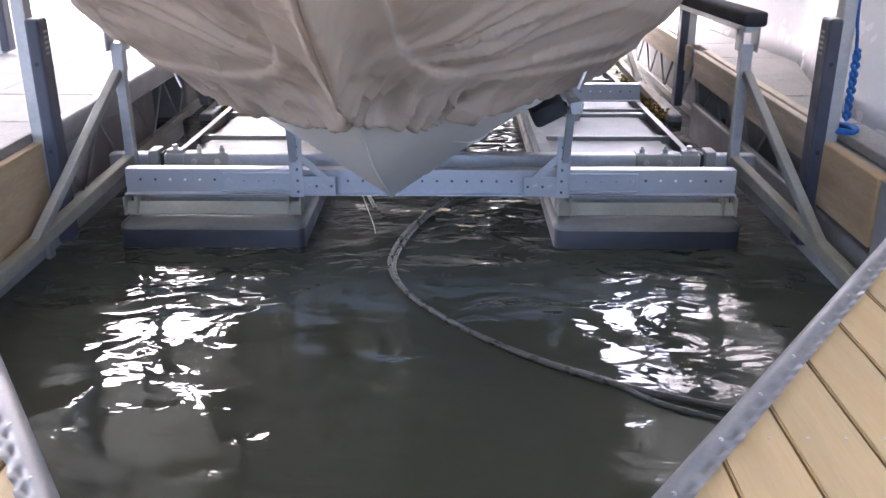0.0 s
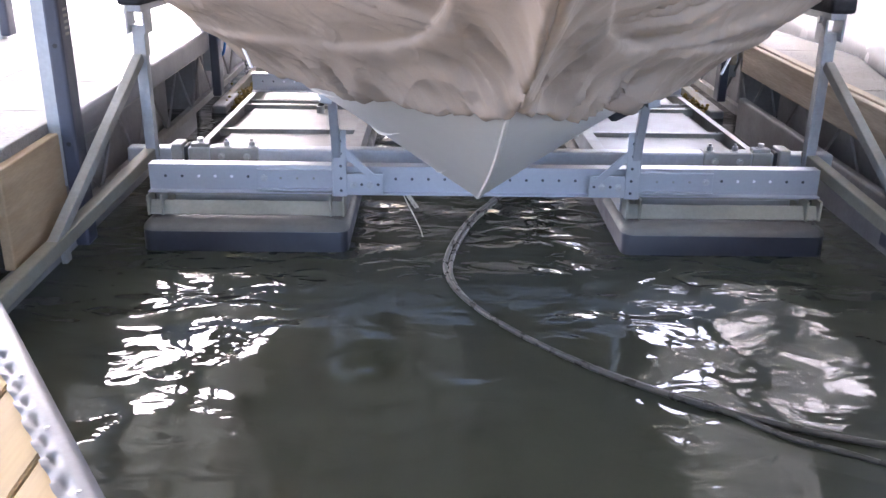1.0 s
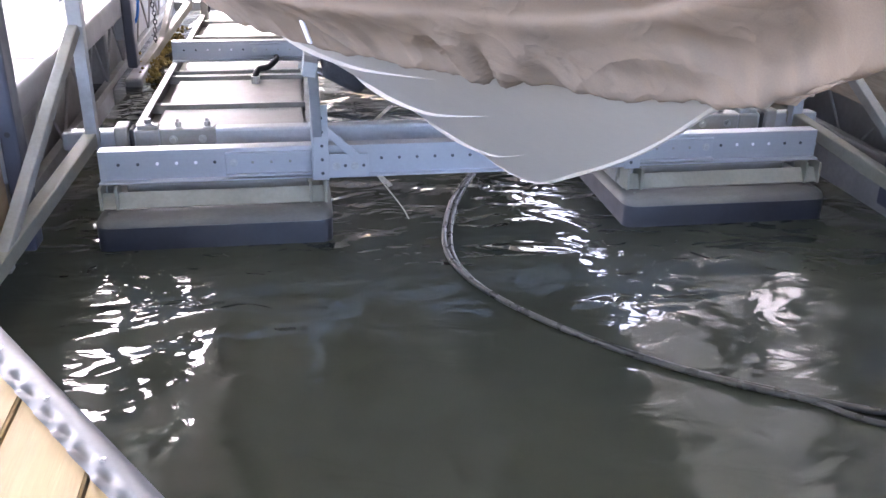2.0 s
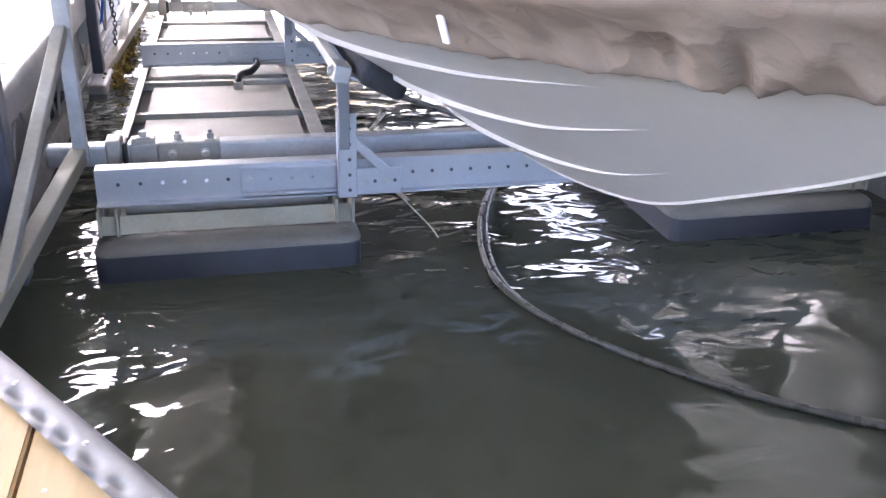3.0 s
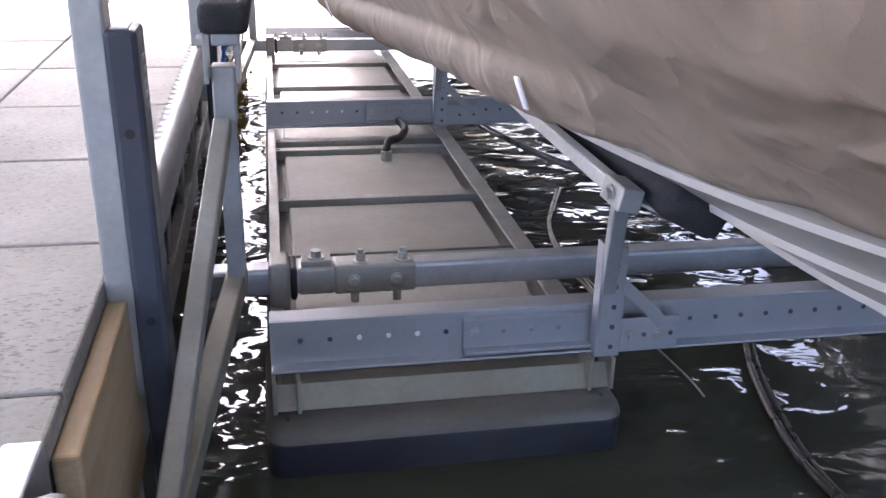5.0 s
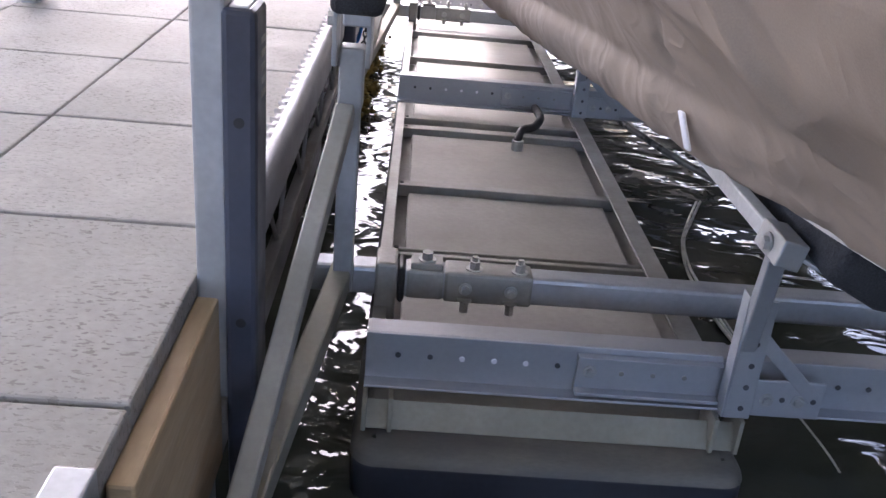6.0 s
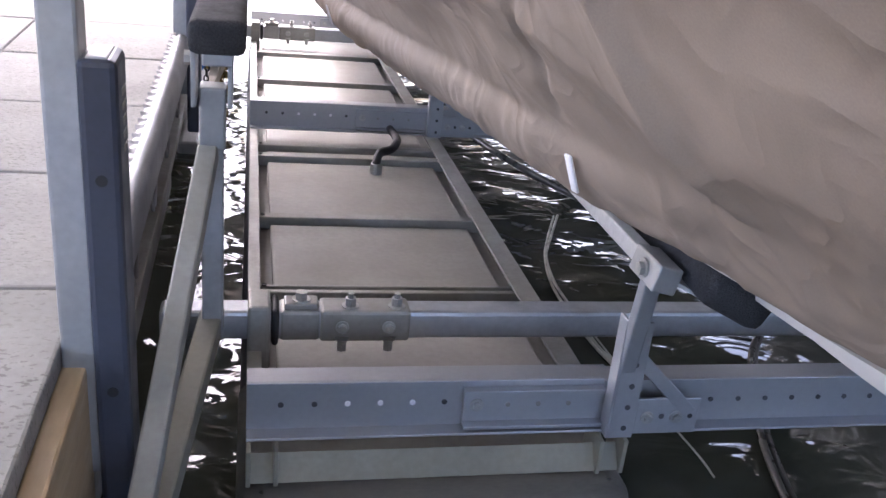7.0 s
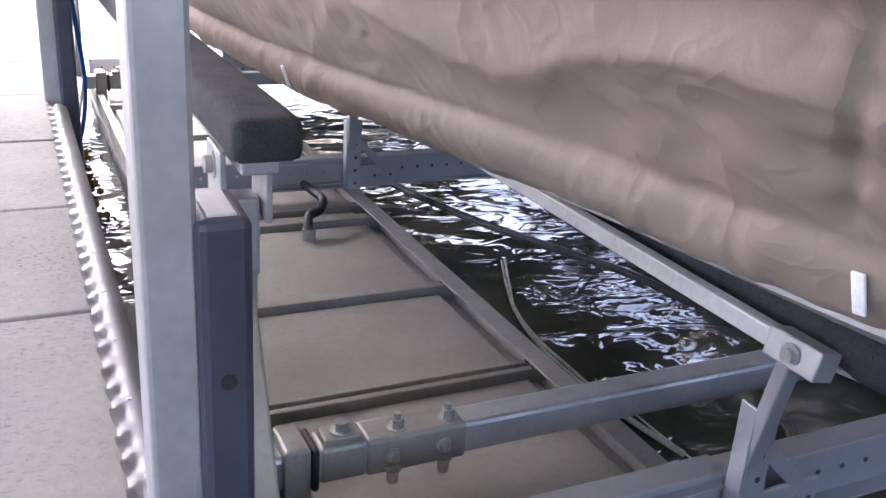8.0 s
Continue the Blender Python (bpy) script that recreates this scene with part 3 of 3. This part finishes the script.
        crumple = (0.010 * fold(1.15, (3, side * 4, 1), 0.35) + 0.008 * fold(2.5, (9, side * 2, 5), 0.6)
                   + 0.0055 * fold(5.2, (2, side, 8), 0.9) + 0.003 * fold(11.0, (6, side, 3), 1.0))
        fine = noise.noise(p * 4.0) * 0.003

        def crease(f, o, width):
            """Thin raised lines where the cloth was folded, broken off here and there."""
            q = (p + 0.25 * bend) * f
            line = noise.noise(Vector((q.x * 0.5, q.y * 0.75 - q.z * 0.5, q.y * 0.5 + q.z * 0.9)) + Vector(o))
            held = min(1.0, max(0.0, noise.noise(p * 0.9 + Vector((o[2], side * 3, o[0]))) * 3.0 + 0.35))
            return max(0.0, 1 - abs(line) / width) * held

        crumple += 0.0050 * crease(1.5, (4, side * 6, 7), 0.05) + 0.0035 * crease(2.7, (8, side * 2, 1), 0.07)
        # long slack folds that run along the hem, a stitched seam with puckers and one long slanting crease
        up = z - spline(y, ST, HEM_Z)
        slack = (0.35 - abs(noise.noise(Vector((y * 0.6, up * 6.0 + 0.5 * bend.z, side * 2.3)))) * 2.0) * 0.020 * math.exp(-((up - 0.30) / 0.28) ** 2)
        off = y - 3.73 + 0.40 * (z - 0.97)
        seam = -0.010 * math.exp(-(off / 0.014) ** 2) + 0.008 * (0.3 - abs(noise.noise(Vector((z * 14.0, off * 6.0, side))) * 2.0)) * math.exp(-(off / 0.09) ** 2)
        slant = y - 3.335 - 0.36 * (z - 1.135)
        step = 0.018 * math.exp(-abs(slant) / 0.05) if slant > 0 else 0.018 * math.exp(-(slant / 0.012) ** 2)
        slack += seam + (step if side < 0 and z > 1.05 else 0.0)
        body = min(1.0, max(0.0, (u - 0.15) / 0.06))
        roll = (0.005 * fold(3.4, (5, side, 2), 0.8) + 0.003 * fold(8.0, (7, side, 4), 0.8)) * (1 - body)
        d = (0.010 * big + body * (drag + crumple * patch + slack) + roll + fine) * min(1.0, 0.2 + w * 11.0) + gather * min(1.0, 0.5 + w * 3.0)
        dz = (0.010 * noise.noise(Vector((y * 3.0, side, 4.0))) + (0.004 + 0.012 * bow) * noise.noise(Vector((run * 7.0, side, 4.0)))) * near_hem
        return d, dz

    grid, made = [], []
    for half in rows:
        r = [bm.verts.new((-w, y, z)) for w, y, z, u in half]
        r2 = [bm.verts.new((w, y, z)) for w, y, z, u in half[:-1]]
        made += [(v, q, -1) for v, q in zip(r, half)] + [(v, q, 1) for v, q in zip(r2, half)]
        grid.append(r + list(reversed(r2)))
    for a, c in zip(grid, grid[1:]):
        for j in range(len(a) - 1):
            bm.faces.new((a[j], a[j + 1], c[j + 1], c[j]))
    bm.normal_update()
    probe = grid[NS // 2][NU // 2]
    outward = 1.0 if probe.normal.x * probe.co.x > 0 else -1.0
    moves = [(v, v.normal * outward, lift_of(*q, side)) for v, q, side in made]
    for v, normal, (d, dz) in moves:
        v.co += normal * d + Vector((0, 0, dz))
    bm.faces.new(grid[-1])
    bm.faces.new(grid[0])
    return bm


cover = solid("boat_cover", cover_mesh(), CANVAS, "wrinkled tan canvas cover gathered round the hull", "boat cover", "", True, pose(BX, 0, 0))
for y, side in ((2.63, -1), (3.70, -1), (5.27, -1), (7.0, -1), (2.60, 1), (3.70, 1), (5.27, 1)):
    hw, hz = spline(y, ST, HEM_W), spline(y, ST, HEM_Z)
    slope = math.degrees(math.atan2(spline(y + 0.1, ST, HEM_W) - spline(y - 0.1, ST, HEM_W), 0.2))
    m = pose(side * (hw + 0.053 + 0.24 * spline(y, ST, FLARE)), y, hz + 0.050, 0, side * 20, -side * slope) @ pose(0, 0, 0, 9 * noise.noise(Vector((y * 3.1, side, 0.3))))
    part("tie_loop", box((-0.0025, -0.0085, -0.030), (0.0025, 0.0085, 0.028), 0.002, None, m), TAPE_HOLE_LIGHT, cover, "white webbing tie loop", True)

# ---- docks ----
DZ = 0.553
NOTCH = ((-0.264, 0.69), 1.50, 1.325)
EX = -0.05


def edge_y(x):
    d = x - NOTCH[0][0]
    return NOTCH[0][1] + (NOTCH[2] * d if d > 0 else -NOTCH[1] * d)


def paver_mesh(w, l):
    bm = box((0, 0, -0.045), (w, l, 0), 0.006)
    return finish("paver", bm, PAVER)


def dock(name, label, x0, x1, y0, y1):
    """A finger dock: steel deck frame with concrete pavers, truss and floats."""
    d = thing(name, label, "dock", pose(0 if x0 < 0 else EX, 0, DZ), kind="structure")
    lo, hi = min(x0, x1), max(x0, x1)
    part("deck_frame", box((lo + 0.01, y0, -0.12), (hi - 0.01, y1, -0.05), 0.004), GALV_OLD, d)
    return d


def pavers(d, x_edge, s, cols, j0, rows, first):
    """Rows of slabs from the dock's edge inwards; the first column is cut narrower."""
    whole, cut = paver_mesh(0.583, 0.583), paver_mesh(first - 0.008, 0.583)
    for c in range(cols):
        for r in range(rows):
            ob = new("paver", whole if c else cut)
            ob.parent = d
            near = first + 0.591 * (c - 1) if c else 0.0
            wide = 0.587 if c else first - 0.004
            x = x_edge - near - wide if s < 0 else x_edge + near + 0.004
            ob.matrix_basis = pose(x, j0 + 0.591 * r + 0.004, random.uniform(-0.002, 0.002), random.uniform(-0.12, 0.12), random.uniform(-0.12, 0.12), 0)


def truss(d, x, y0, y1):
    bot = -0.43
    part("bottom_chord", box((x - 0.02, y0, bot - 0.02), (x + 0.02, y1, bot + 0.025), 0.004), GALV_OLD, d)
    k, y = 0, y0 + 0.05
    while y < y1 - 0.3:
        a, b = (-0.12, bot) if k % 2 == 0 else (bot, -0.12)
        part("web_rod", rod((x, y, a), (x, y + 0.27, b), 0.007, 8), FLOAT, d)
        y += 0.27
        k += 1


def edging(parent, p0, p1, deck_side, name="edging"):
    """A rounded aluminium edge strip with a row of dents along its deck side."""
    p0, p1 = Vector((*p0, 0)), Vector((*p1, 0))
    d = (p1 - p0)
    ln = d.length
    d.normalize()
    side = Vector((-d.y, d.x, 0)) * deck_side
    prof = [(-0.030, -0.10), (-0.032, -0.02), (-0.026, 0.0), (-0.012, 0.010), (0.002, 0.012), (0.008, 0.010), (0.016, 0.010), (0.025, 0.008), (0.034, 0.003)]
    bm = bmesh.new()
    n = max(2, int(ln / 0.0085))
    rows = []
    for i in range(n + 1):
        q = p0 + d * (ln * i / n)
        ph = 2 * math.pi * ln * i / n / 0.068
        row = []
        for j, (a, z) in enumerate(prof):
            wave = 0.5 + 0.5 * math.tanh(2.2 * math.sin(ph + 0.5 * math.sin(ph * 0.37)))
            if j >= 6:
                z = z + (-0.009, 0.001, 0.010)[j - 6] * wave
                a = a + (0, 0.002, 0.006)[j - 6] * (wave - 0.5)
            row.append(bm.verts.new(q + side * a + Vector((0, 0, z))))
        rows.append(row)
    for a, b in zip(rows, rows[1:]):
        for j in range(len(prof) - 1):
            bm.faces.new((a[j], a[j + 1], b[j + 1], b[j]))
    ob = part(name, bm, ALU, parent, "dented aluminium edge strip", True)
    y = 0.12
    while y < ln:
        q = p0 + d * y + side * 0.004
        part("nail", hex_bolt((q.x, q.y, 0.008), (0, 0, 1), 0.004, 0.002), BOLT, ob)
        y += 0.204
    return ob


left = dock("dock_west", "finger dock of grey concrete pavers on a steel truss", -1.86, -4.18, 2.9, 13.0)
edging(left, (-1.832, 4.04), (-1.832, 6.30), 1)
edging(left, (-1.832, 6.50), (-1.832, 12.5), 1)
edging(left, (-1.80, 2.93), (-1.818, 3.27), 1)
part("edge_angle", box((-1.905, 2.9, -0.10), (-1.852, 3.39, 0.012), 0.004), GALV, left)
truss(left, -1.87, 4.1, 12.6)
part("fascia", box((-1.875, 4.03, -0.135), (-1.845, 12.6, -0.04), 0.004), GALV_OLD, left)
part("dock_float", box((-3.6, 4.2, -0.75), (-1.97, 5.9, -0.16), 0.03), FLOAT, left)
part("dock_float", box((-3.6, 6.6, -0.75), (-1.97, 12.4, -0.16), 0.03), FLOAT, left)
part("fender_board", box((-1.858, 3.42, -0.40), (-1.818, 3.93, -0.04), 0.006), PLY, left, "new pine fender board")
part("lower_plate", box((-1.852, 3.86, -0.6), (-1.83, 3.915, -0.26), 0.004), GALV_OLD, left)
part("lower_skirt", box((-1.90, 2.95, -0.62), (-1.862, 6.1, -0.45), 0.006), FLOAT, left)

right = dock("dock_east", "finger dock of concrete pavers edged with weathered timber", 1.60, 3.98, 2.9, 13.0)
truss(right, 1.60, 4.1, 12.6)
for y0, y1 in ((4.05, 6.1), (6.32, 9.4), (9.42, 12.6)):
    part("rub_timber", box((1.545, y0, -0.165), (1.585, y1, 0.006), 0.006), OLDWOOD, right, "weathered rub timber")
    part("rub_timber", box((1.59, y0, -0.02), (1.64, y1, 0.012), 0.006), OLDWOOD, right, "weathered rub timber")
part("dock_float", box((1.72, 4.2, -0.75), (3.4, 5.9, -0.16), 0.03), FLOAT, right)
part("dock_float", box((1.72, 6.6, -0.75), (3.4, 12.4, -0.16), 0.03), FLOAT, right)
part("fender_board", box((1.545, 3.38, -0.30), (1.60, 3.93, -0.03), 0.006), PLY, right, "pine fender board with a dark knot")
part("lower_skirt", box((1.552, 2.95, -0.62), (1.60, 6.1, -0.325), 0.012), FLOAT, right, "pale grey float side")
part("corner_plate", box((1.548, 3.02, -0.45), (1.575, 3.36, -0.03), 0.004), GALV, right)

# head dock with a notch for the bow
head = thing("head_dock", "wooden head dock of new pine planks with a notch for the bow", "dock", pose(0, 0, DZ), kind="structure")
edging(head, NOTCH[0], (-1.845, edge_y(-1.845)), 1)
edging(head, NOTCH[0], (1.56, edge_y(1.56)), -1)
part("joist", box((-3.7, -2.4, -0.22), (3.5, 0.45, -0.045), 0.004), GALV_OLD, head)
for s, xe in ((-1, -1.84), (1, 1.55)):
    a, b = Vector((NOTCH[0][0] + s * 0.06, NOTCH[0][1], -0.13)), Vector((xe + s * 0.05, edge_y(xe), -0.13))
    part("notch_beam", bar(a, b, 0.05, 0.16, 0.004), GALV_OLD, head)


def plank(x0, x1):
    """One plank along y, its far end cut to the notch."""
    bm = bmesh.new()
    ya, yb = [min(edge_y(x) - 0.035, 2.88 if not -1.86 < x < 1.56 else 9) for x in (x0, x1)]
    cut = [(x0, -2.4), (x1, -2.4), (x1, yb), (x0, ya)]
    if x0 < NOTCH[0][0] < x1:
        cut.insert(3, (NOTCH[0][0], edge_y(NOTCH[0][0]) - 0.035))
    top = [bm.verts.new((x, y, 0)) for x, y in cut]
    low = [bm.verts.new((x, y, -0.036)) for x, y in cut]
    bm.faces.new(top)
    bm.faces.new(low)
    for i in range(len(cut)):
        bm.faces.new((top[i], top[(i + 1) % len(cut)], low[(i + 1) % len(cut)], low[i]))
    bmesh.ops.bevel(bm, geom=[e for e in bm.edges if all(v.co.z > -0.001 for v in e.verts)], offset=0.004, segments=2, affect="EDGES")
    return bm


x = -3.70
while x < 3.4:
    ob = part("plank", plank(x + 0.0025, x + 0.1395), PINE, head)
    for y in (0.35, 1.0, 1.62, 2.24):
        for q in (0.035, 0.105):
            if y + random.uniform(-0.02, 0.02) < edge_y(x + q) - 0.08 and y < 2.8:
                part("screw", rod((x + q, y, -0.003), (x + q, y, 0.0008), 0.0038, 8), BOLT, ob)
    x += 0.142


def guide_post(x, s, y, top, pad_lo, label):
    """A galvanised post through the dock edge with a dark fender pad on its slip side."""
    g = thing("guide_post", label, "guide post", pose(x, y, 0), "guide posts")
    part("post", box((-0.028, -0.036, 0.30), (0.028, 0.036, 4.0), 0.006), GALV, g)
    x0, x1 = sorted((-s * 0.024, -s * 0.080))
    p = part("pad", box((x0 + (0.0 if s < 0 else 0), -0.052, pad_lo), (x1, 0.05, top), 0.010), PAD, g, "navy plastic fender pad")
    m0, m1 = sorted((-s * 0.036, -s * 0.066))
    part("pad_cap", box((m0, -0.040, top - 0.01), (m1, 0.042, top + 0.003), 0.002), CARRIER, p)
    for z in (top - 0.18, top - 0.55):
        part("screw", rod((-s * 0.052, -0.0535, z), (-s * 0.052, -0.05, z), 0.009, 12), RUBBER, p)
    for k in range(5):
        z = top - 0.06 - k * 0.022
        part("print_bar", box((min(-s * 0.0815, -s * 0.079), -0.01, z), (max(-s * 0.0815, -s * 0.079), 0.025, z + 0.010)), GALV_OLD, p)
    return g


guide_post(-1.828, -1, 3.955, 1.025, 0.06, "galvanised steel post with a navy fender pad on the paver dock")
guide_post(-1.840, -1, 6.42, 1.45, 0.14, "galvanised steel post with a navy fender pad beyond it")
guide_post(1.525, 1, 3.955, 1.030, 0.06, "galvanised steel post with a navy fender pad by the timber edge")
guide_post(1.535, 1, 6.42, 1.45, 0.14, "galvanised steel post with a navy fender pad beyond it")
g = guide_post(-2.95, -1, 6.0, 1.4, 0.57, "galvanised steel roof post standing on the paver dock")

# ---- hoses, ropes and the neighbour ----
h = thing("air_hose", "pair of black air hoses floating in a curve on the water", "hose")
RUN = ((0.0, 4.80, 0.05), (-0.08, 4.68, 0.03), (-0.245, 4.30, 0.02), (-0.332, 3.912, 0.016), (-0.312, 3.655, 0.016), (-0.213, 3.425, 0.015), (-0.064, 3.215, 0.014), (0.114, 3.027, 0.012), (0.283, 2.888, 0.012), (0.43, 2.79, 0.012))
part("hose", sweep(RUN + ((0.66, 2.675, 0.012), (0.90, 2.59, 0.016), (1.12, 2.53, 0.05), (1.3, 2.48, 0.2)), 0.010), HOSE, h, "", True)
part("hose", sweep(tuple((x + 0.02, y - 0.010 + 0.02 * math.sin(3 * y), z - 0.004) for x, y, z in RUN) + ((0.58, 2.66, 0.008), (0.74, 2.57, 0.006), (0.92, 2.48, -0.01), (1.2, 2.38, -0.05)), 0.009), HOSE, h, "", True)
h = thing("line", "thin pale line trailing from the lift into the water", "line")
part("cord", sweep(((-0.58, 4.85, 0.10), (-0.53, 4.62, 0.06), (-0.45, 4.30, 0.02), (-0.43, 4.20, 0.002)), 0.0028), CLEAR, h, "", True)
h = thing("hose_loop", "pair of pale clear hoses floating beside the pontoon", "hose")
LOOP = ((-0.345, 5.83, 0.02), (-0.43, 5.63, 0.014), (-0.495, 5.45, 0.012), (-0.535, 5.24, 0.012), (-0.54, 5.03, 0.012), (-0.523, 4.80, 0.01), (-0.47, 4.58, 0.004))
part("strand", sweep(LOOP, 0.005), CLEAR, h, "", True)
part("strand", sweep(tuple((x + 0.014 + 0.006 * math.sin(9 * y), y + 0.01, z) for x, y, z in LOOP), 0.005), CLEAR, h, "", True)
h = thing("hose_run", "black hose hanging between the cross beam and the hull", "hose")
part("hose", sweep(((-0.62, 6.68, 0.16), (-0.535, 6.46, 0.13), (-0.405, 6.10, 0.12), (-0.30, 5.85, 0.12), (-0.18, 5.66, 0.11), (-0.05, 5.45, 0.10), (0.1, 5.25, 0.05)), 0.015), HOSE, h, "", True)

r = thing("dock_line", "blue mooring line hanging in a twist down to the dock", "rope", pose(1.62, 3.97, 0))
part("fall", sweep(((-0.06, 0, 3.2), (-0.05, 0, 1.3), (-0.03, 0, 0.95), (-0.02, 0, 0.88)), 0.007), ROPE, r, "", True)
part("twist", sweep([(-0.02 + 0.011 * math.cos(k * 1.9), 0.011 * math.sin(k * 1.9), 0.90 - k * 0.021) for k in range(15)], 0.009), ROPE, r, "", True)
part("twist", sweep([(-0.02 - 0.011 * math.cos(k * 1.9), -0.011 * math.sin(k * 1.9), 0.90 - k * 0.021) for k in range(15)], 0.009), ROPE, r, "", True)
part("coil", sweep([((0.06 - k * 0.0009) * math.cos(k * 0.7) - 0.03, 0.075 * math.sin(k * 0.7), DZ + 0.014 + 0.002 * (k % 5)) for k in range(34)], 0.010), ROPE, r, "", True)
r = thing("dock_line", "blue line tied round the far guide post", "rope", pose(-1.80, 6.47, 0))
part("fall", sweep(((0.02, 0, 2.6), (0.03, 0.01, 1.2), (0.05, 0.0, 0.85), (0.07, 0.01, 0.6), (0.05, 0.02, 0.42), (0.02, 0.0, 0.40), (0.01, 0, 0.6), (0.02, 0, 0.9)), 0.008), ROPE, r, "", True)

chain = thing("chain", "dark rusted chain hanging beside the dock towards the water", "chain", pose(-1.775, 7.3, 0))
link_bm = sweep([(0.011 * math.cos(a), 0, 0.018 * math.sin(a)) for a in (2 * math.pi * k / 10 for k in range(11))], 0.004, 6)
link_mesh = finish("link", link_bm, RUBBER, True)
for k in range(22):
    ob = new("link", link_mesh)
    ob.parent = chain
    ob.matrix_basis = pose(0.006 * math.sin(k * 0.6), 0, 0.64 - 0.028 * k, 0, 0, 90 * (k % 2) + 12)

bm = bmesh.new()
grid = []
for i in range(61):
    y = 2.2 + 5.0 * i / 60
    bx = 1.73 + 0.26 * max(0.0, min(1.0, (y - 4.5) / 1.1)) - 0.1 * max(0.0, y - 5.8)
    col = []
    for j in range(25):
        z = DZ + 0.012 + 2.2 * j / 24
        lean = 0.10 * math.sin(j / 24 * 2.2) + 0.02 * noise.noise(Vector((y * 1.6, z * 2.0, 3))) + 0.012 * math.sin(z * 9 + y)
        col.append(bm.verts.new((bx + lean, y, z)))
    grid.append(col)
for a, c in zip(grid, grid[1:]):
    for j in range(24):
        bm.faces.new((a[j], c[j], c[j + 1], a[j + 1]))
wrap = solid("boat_wrap", bm, WRAP, "glossy white wrap of the neighbouring boat hanging to the dock", "boat wrap", "", True)
part("hem", sweep([(1.735 + 0.26 * max(0.0, min(1.0, (y - 4.5) / 1.1)) - 0.1 * max(0.0, y - 5.8), y, DZ + 0.016) for y in [2.2 + 0.1 * k for k in range(51)]], 0.012), WRAP, wrap, "rolled white hem")
sm = wrap.modifiers.new("thickness", "SOLIDIFY")
sm.thickness, sm.offset = 0.012, 1

for x, s in ((1.45, 1), (-1.76, -1)):
    bm = bmesh.new()
    for k in range(420):
        p = Vector((x + random.gauss(0, 0.04), 7.3 + random.uniform(-0.7, 0.9), random.uniform(-0.03, 0.055)))
        bmesh.ops.create_icosphere(bm, subdivisions=1, radius=random.uniform(0.006, 0.018), matrix=Matrix.Translation(p))
    solid("algae", bm, ALGAE, "yellow-brown algae growing on the dock float", "algae", "stuff")
    bm = box((x - 0.05 + s * 0.06, 6.5, -0.4), (x + 0.05 + s * 0.06, 8.4, 0.05), 0.02)
    solid("dock_float", bm, FLOAT, "algae-stained grey dock float at the waterline", "dock float")

# ---- roof over the slips ----
# roof out of view; passing daylight is added to brighten what lies below
bm = box((-9, -7, 4.0), (9, 10.2, 4.12), 0.0)
solid("ceiling", bm, ROOF, "sheet roof over the slips, made translucent for added fill light", "roof", "structure")
bm = bmesh.new()
for y in (-5.0, -2.5, 0.0, 2.5, 5.0, 7.5, 10.0):
    box((-9, y - 0.06, 3.78), (9, y + 0.06, 3.99), 0.0, bm)
for x in (-6, -2.95, 0, 2.9, 6):
    box((x - 0.05, -7, 3.86), (x + 0.05, 10.1, 3.985), 0.0, bm)
solid("trim", bm, GALV_OLD, "steel purlins under the roof", "purlin", "structure")

# ---- pavers last ----
pavers(left, -1.853, -1, 4, 2.943, 17, 0.548)
pavers(right, 1.645, 1, 4, 2.943, 17, 0.548)
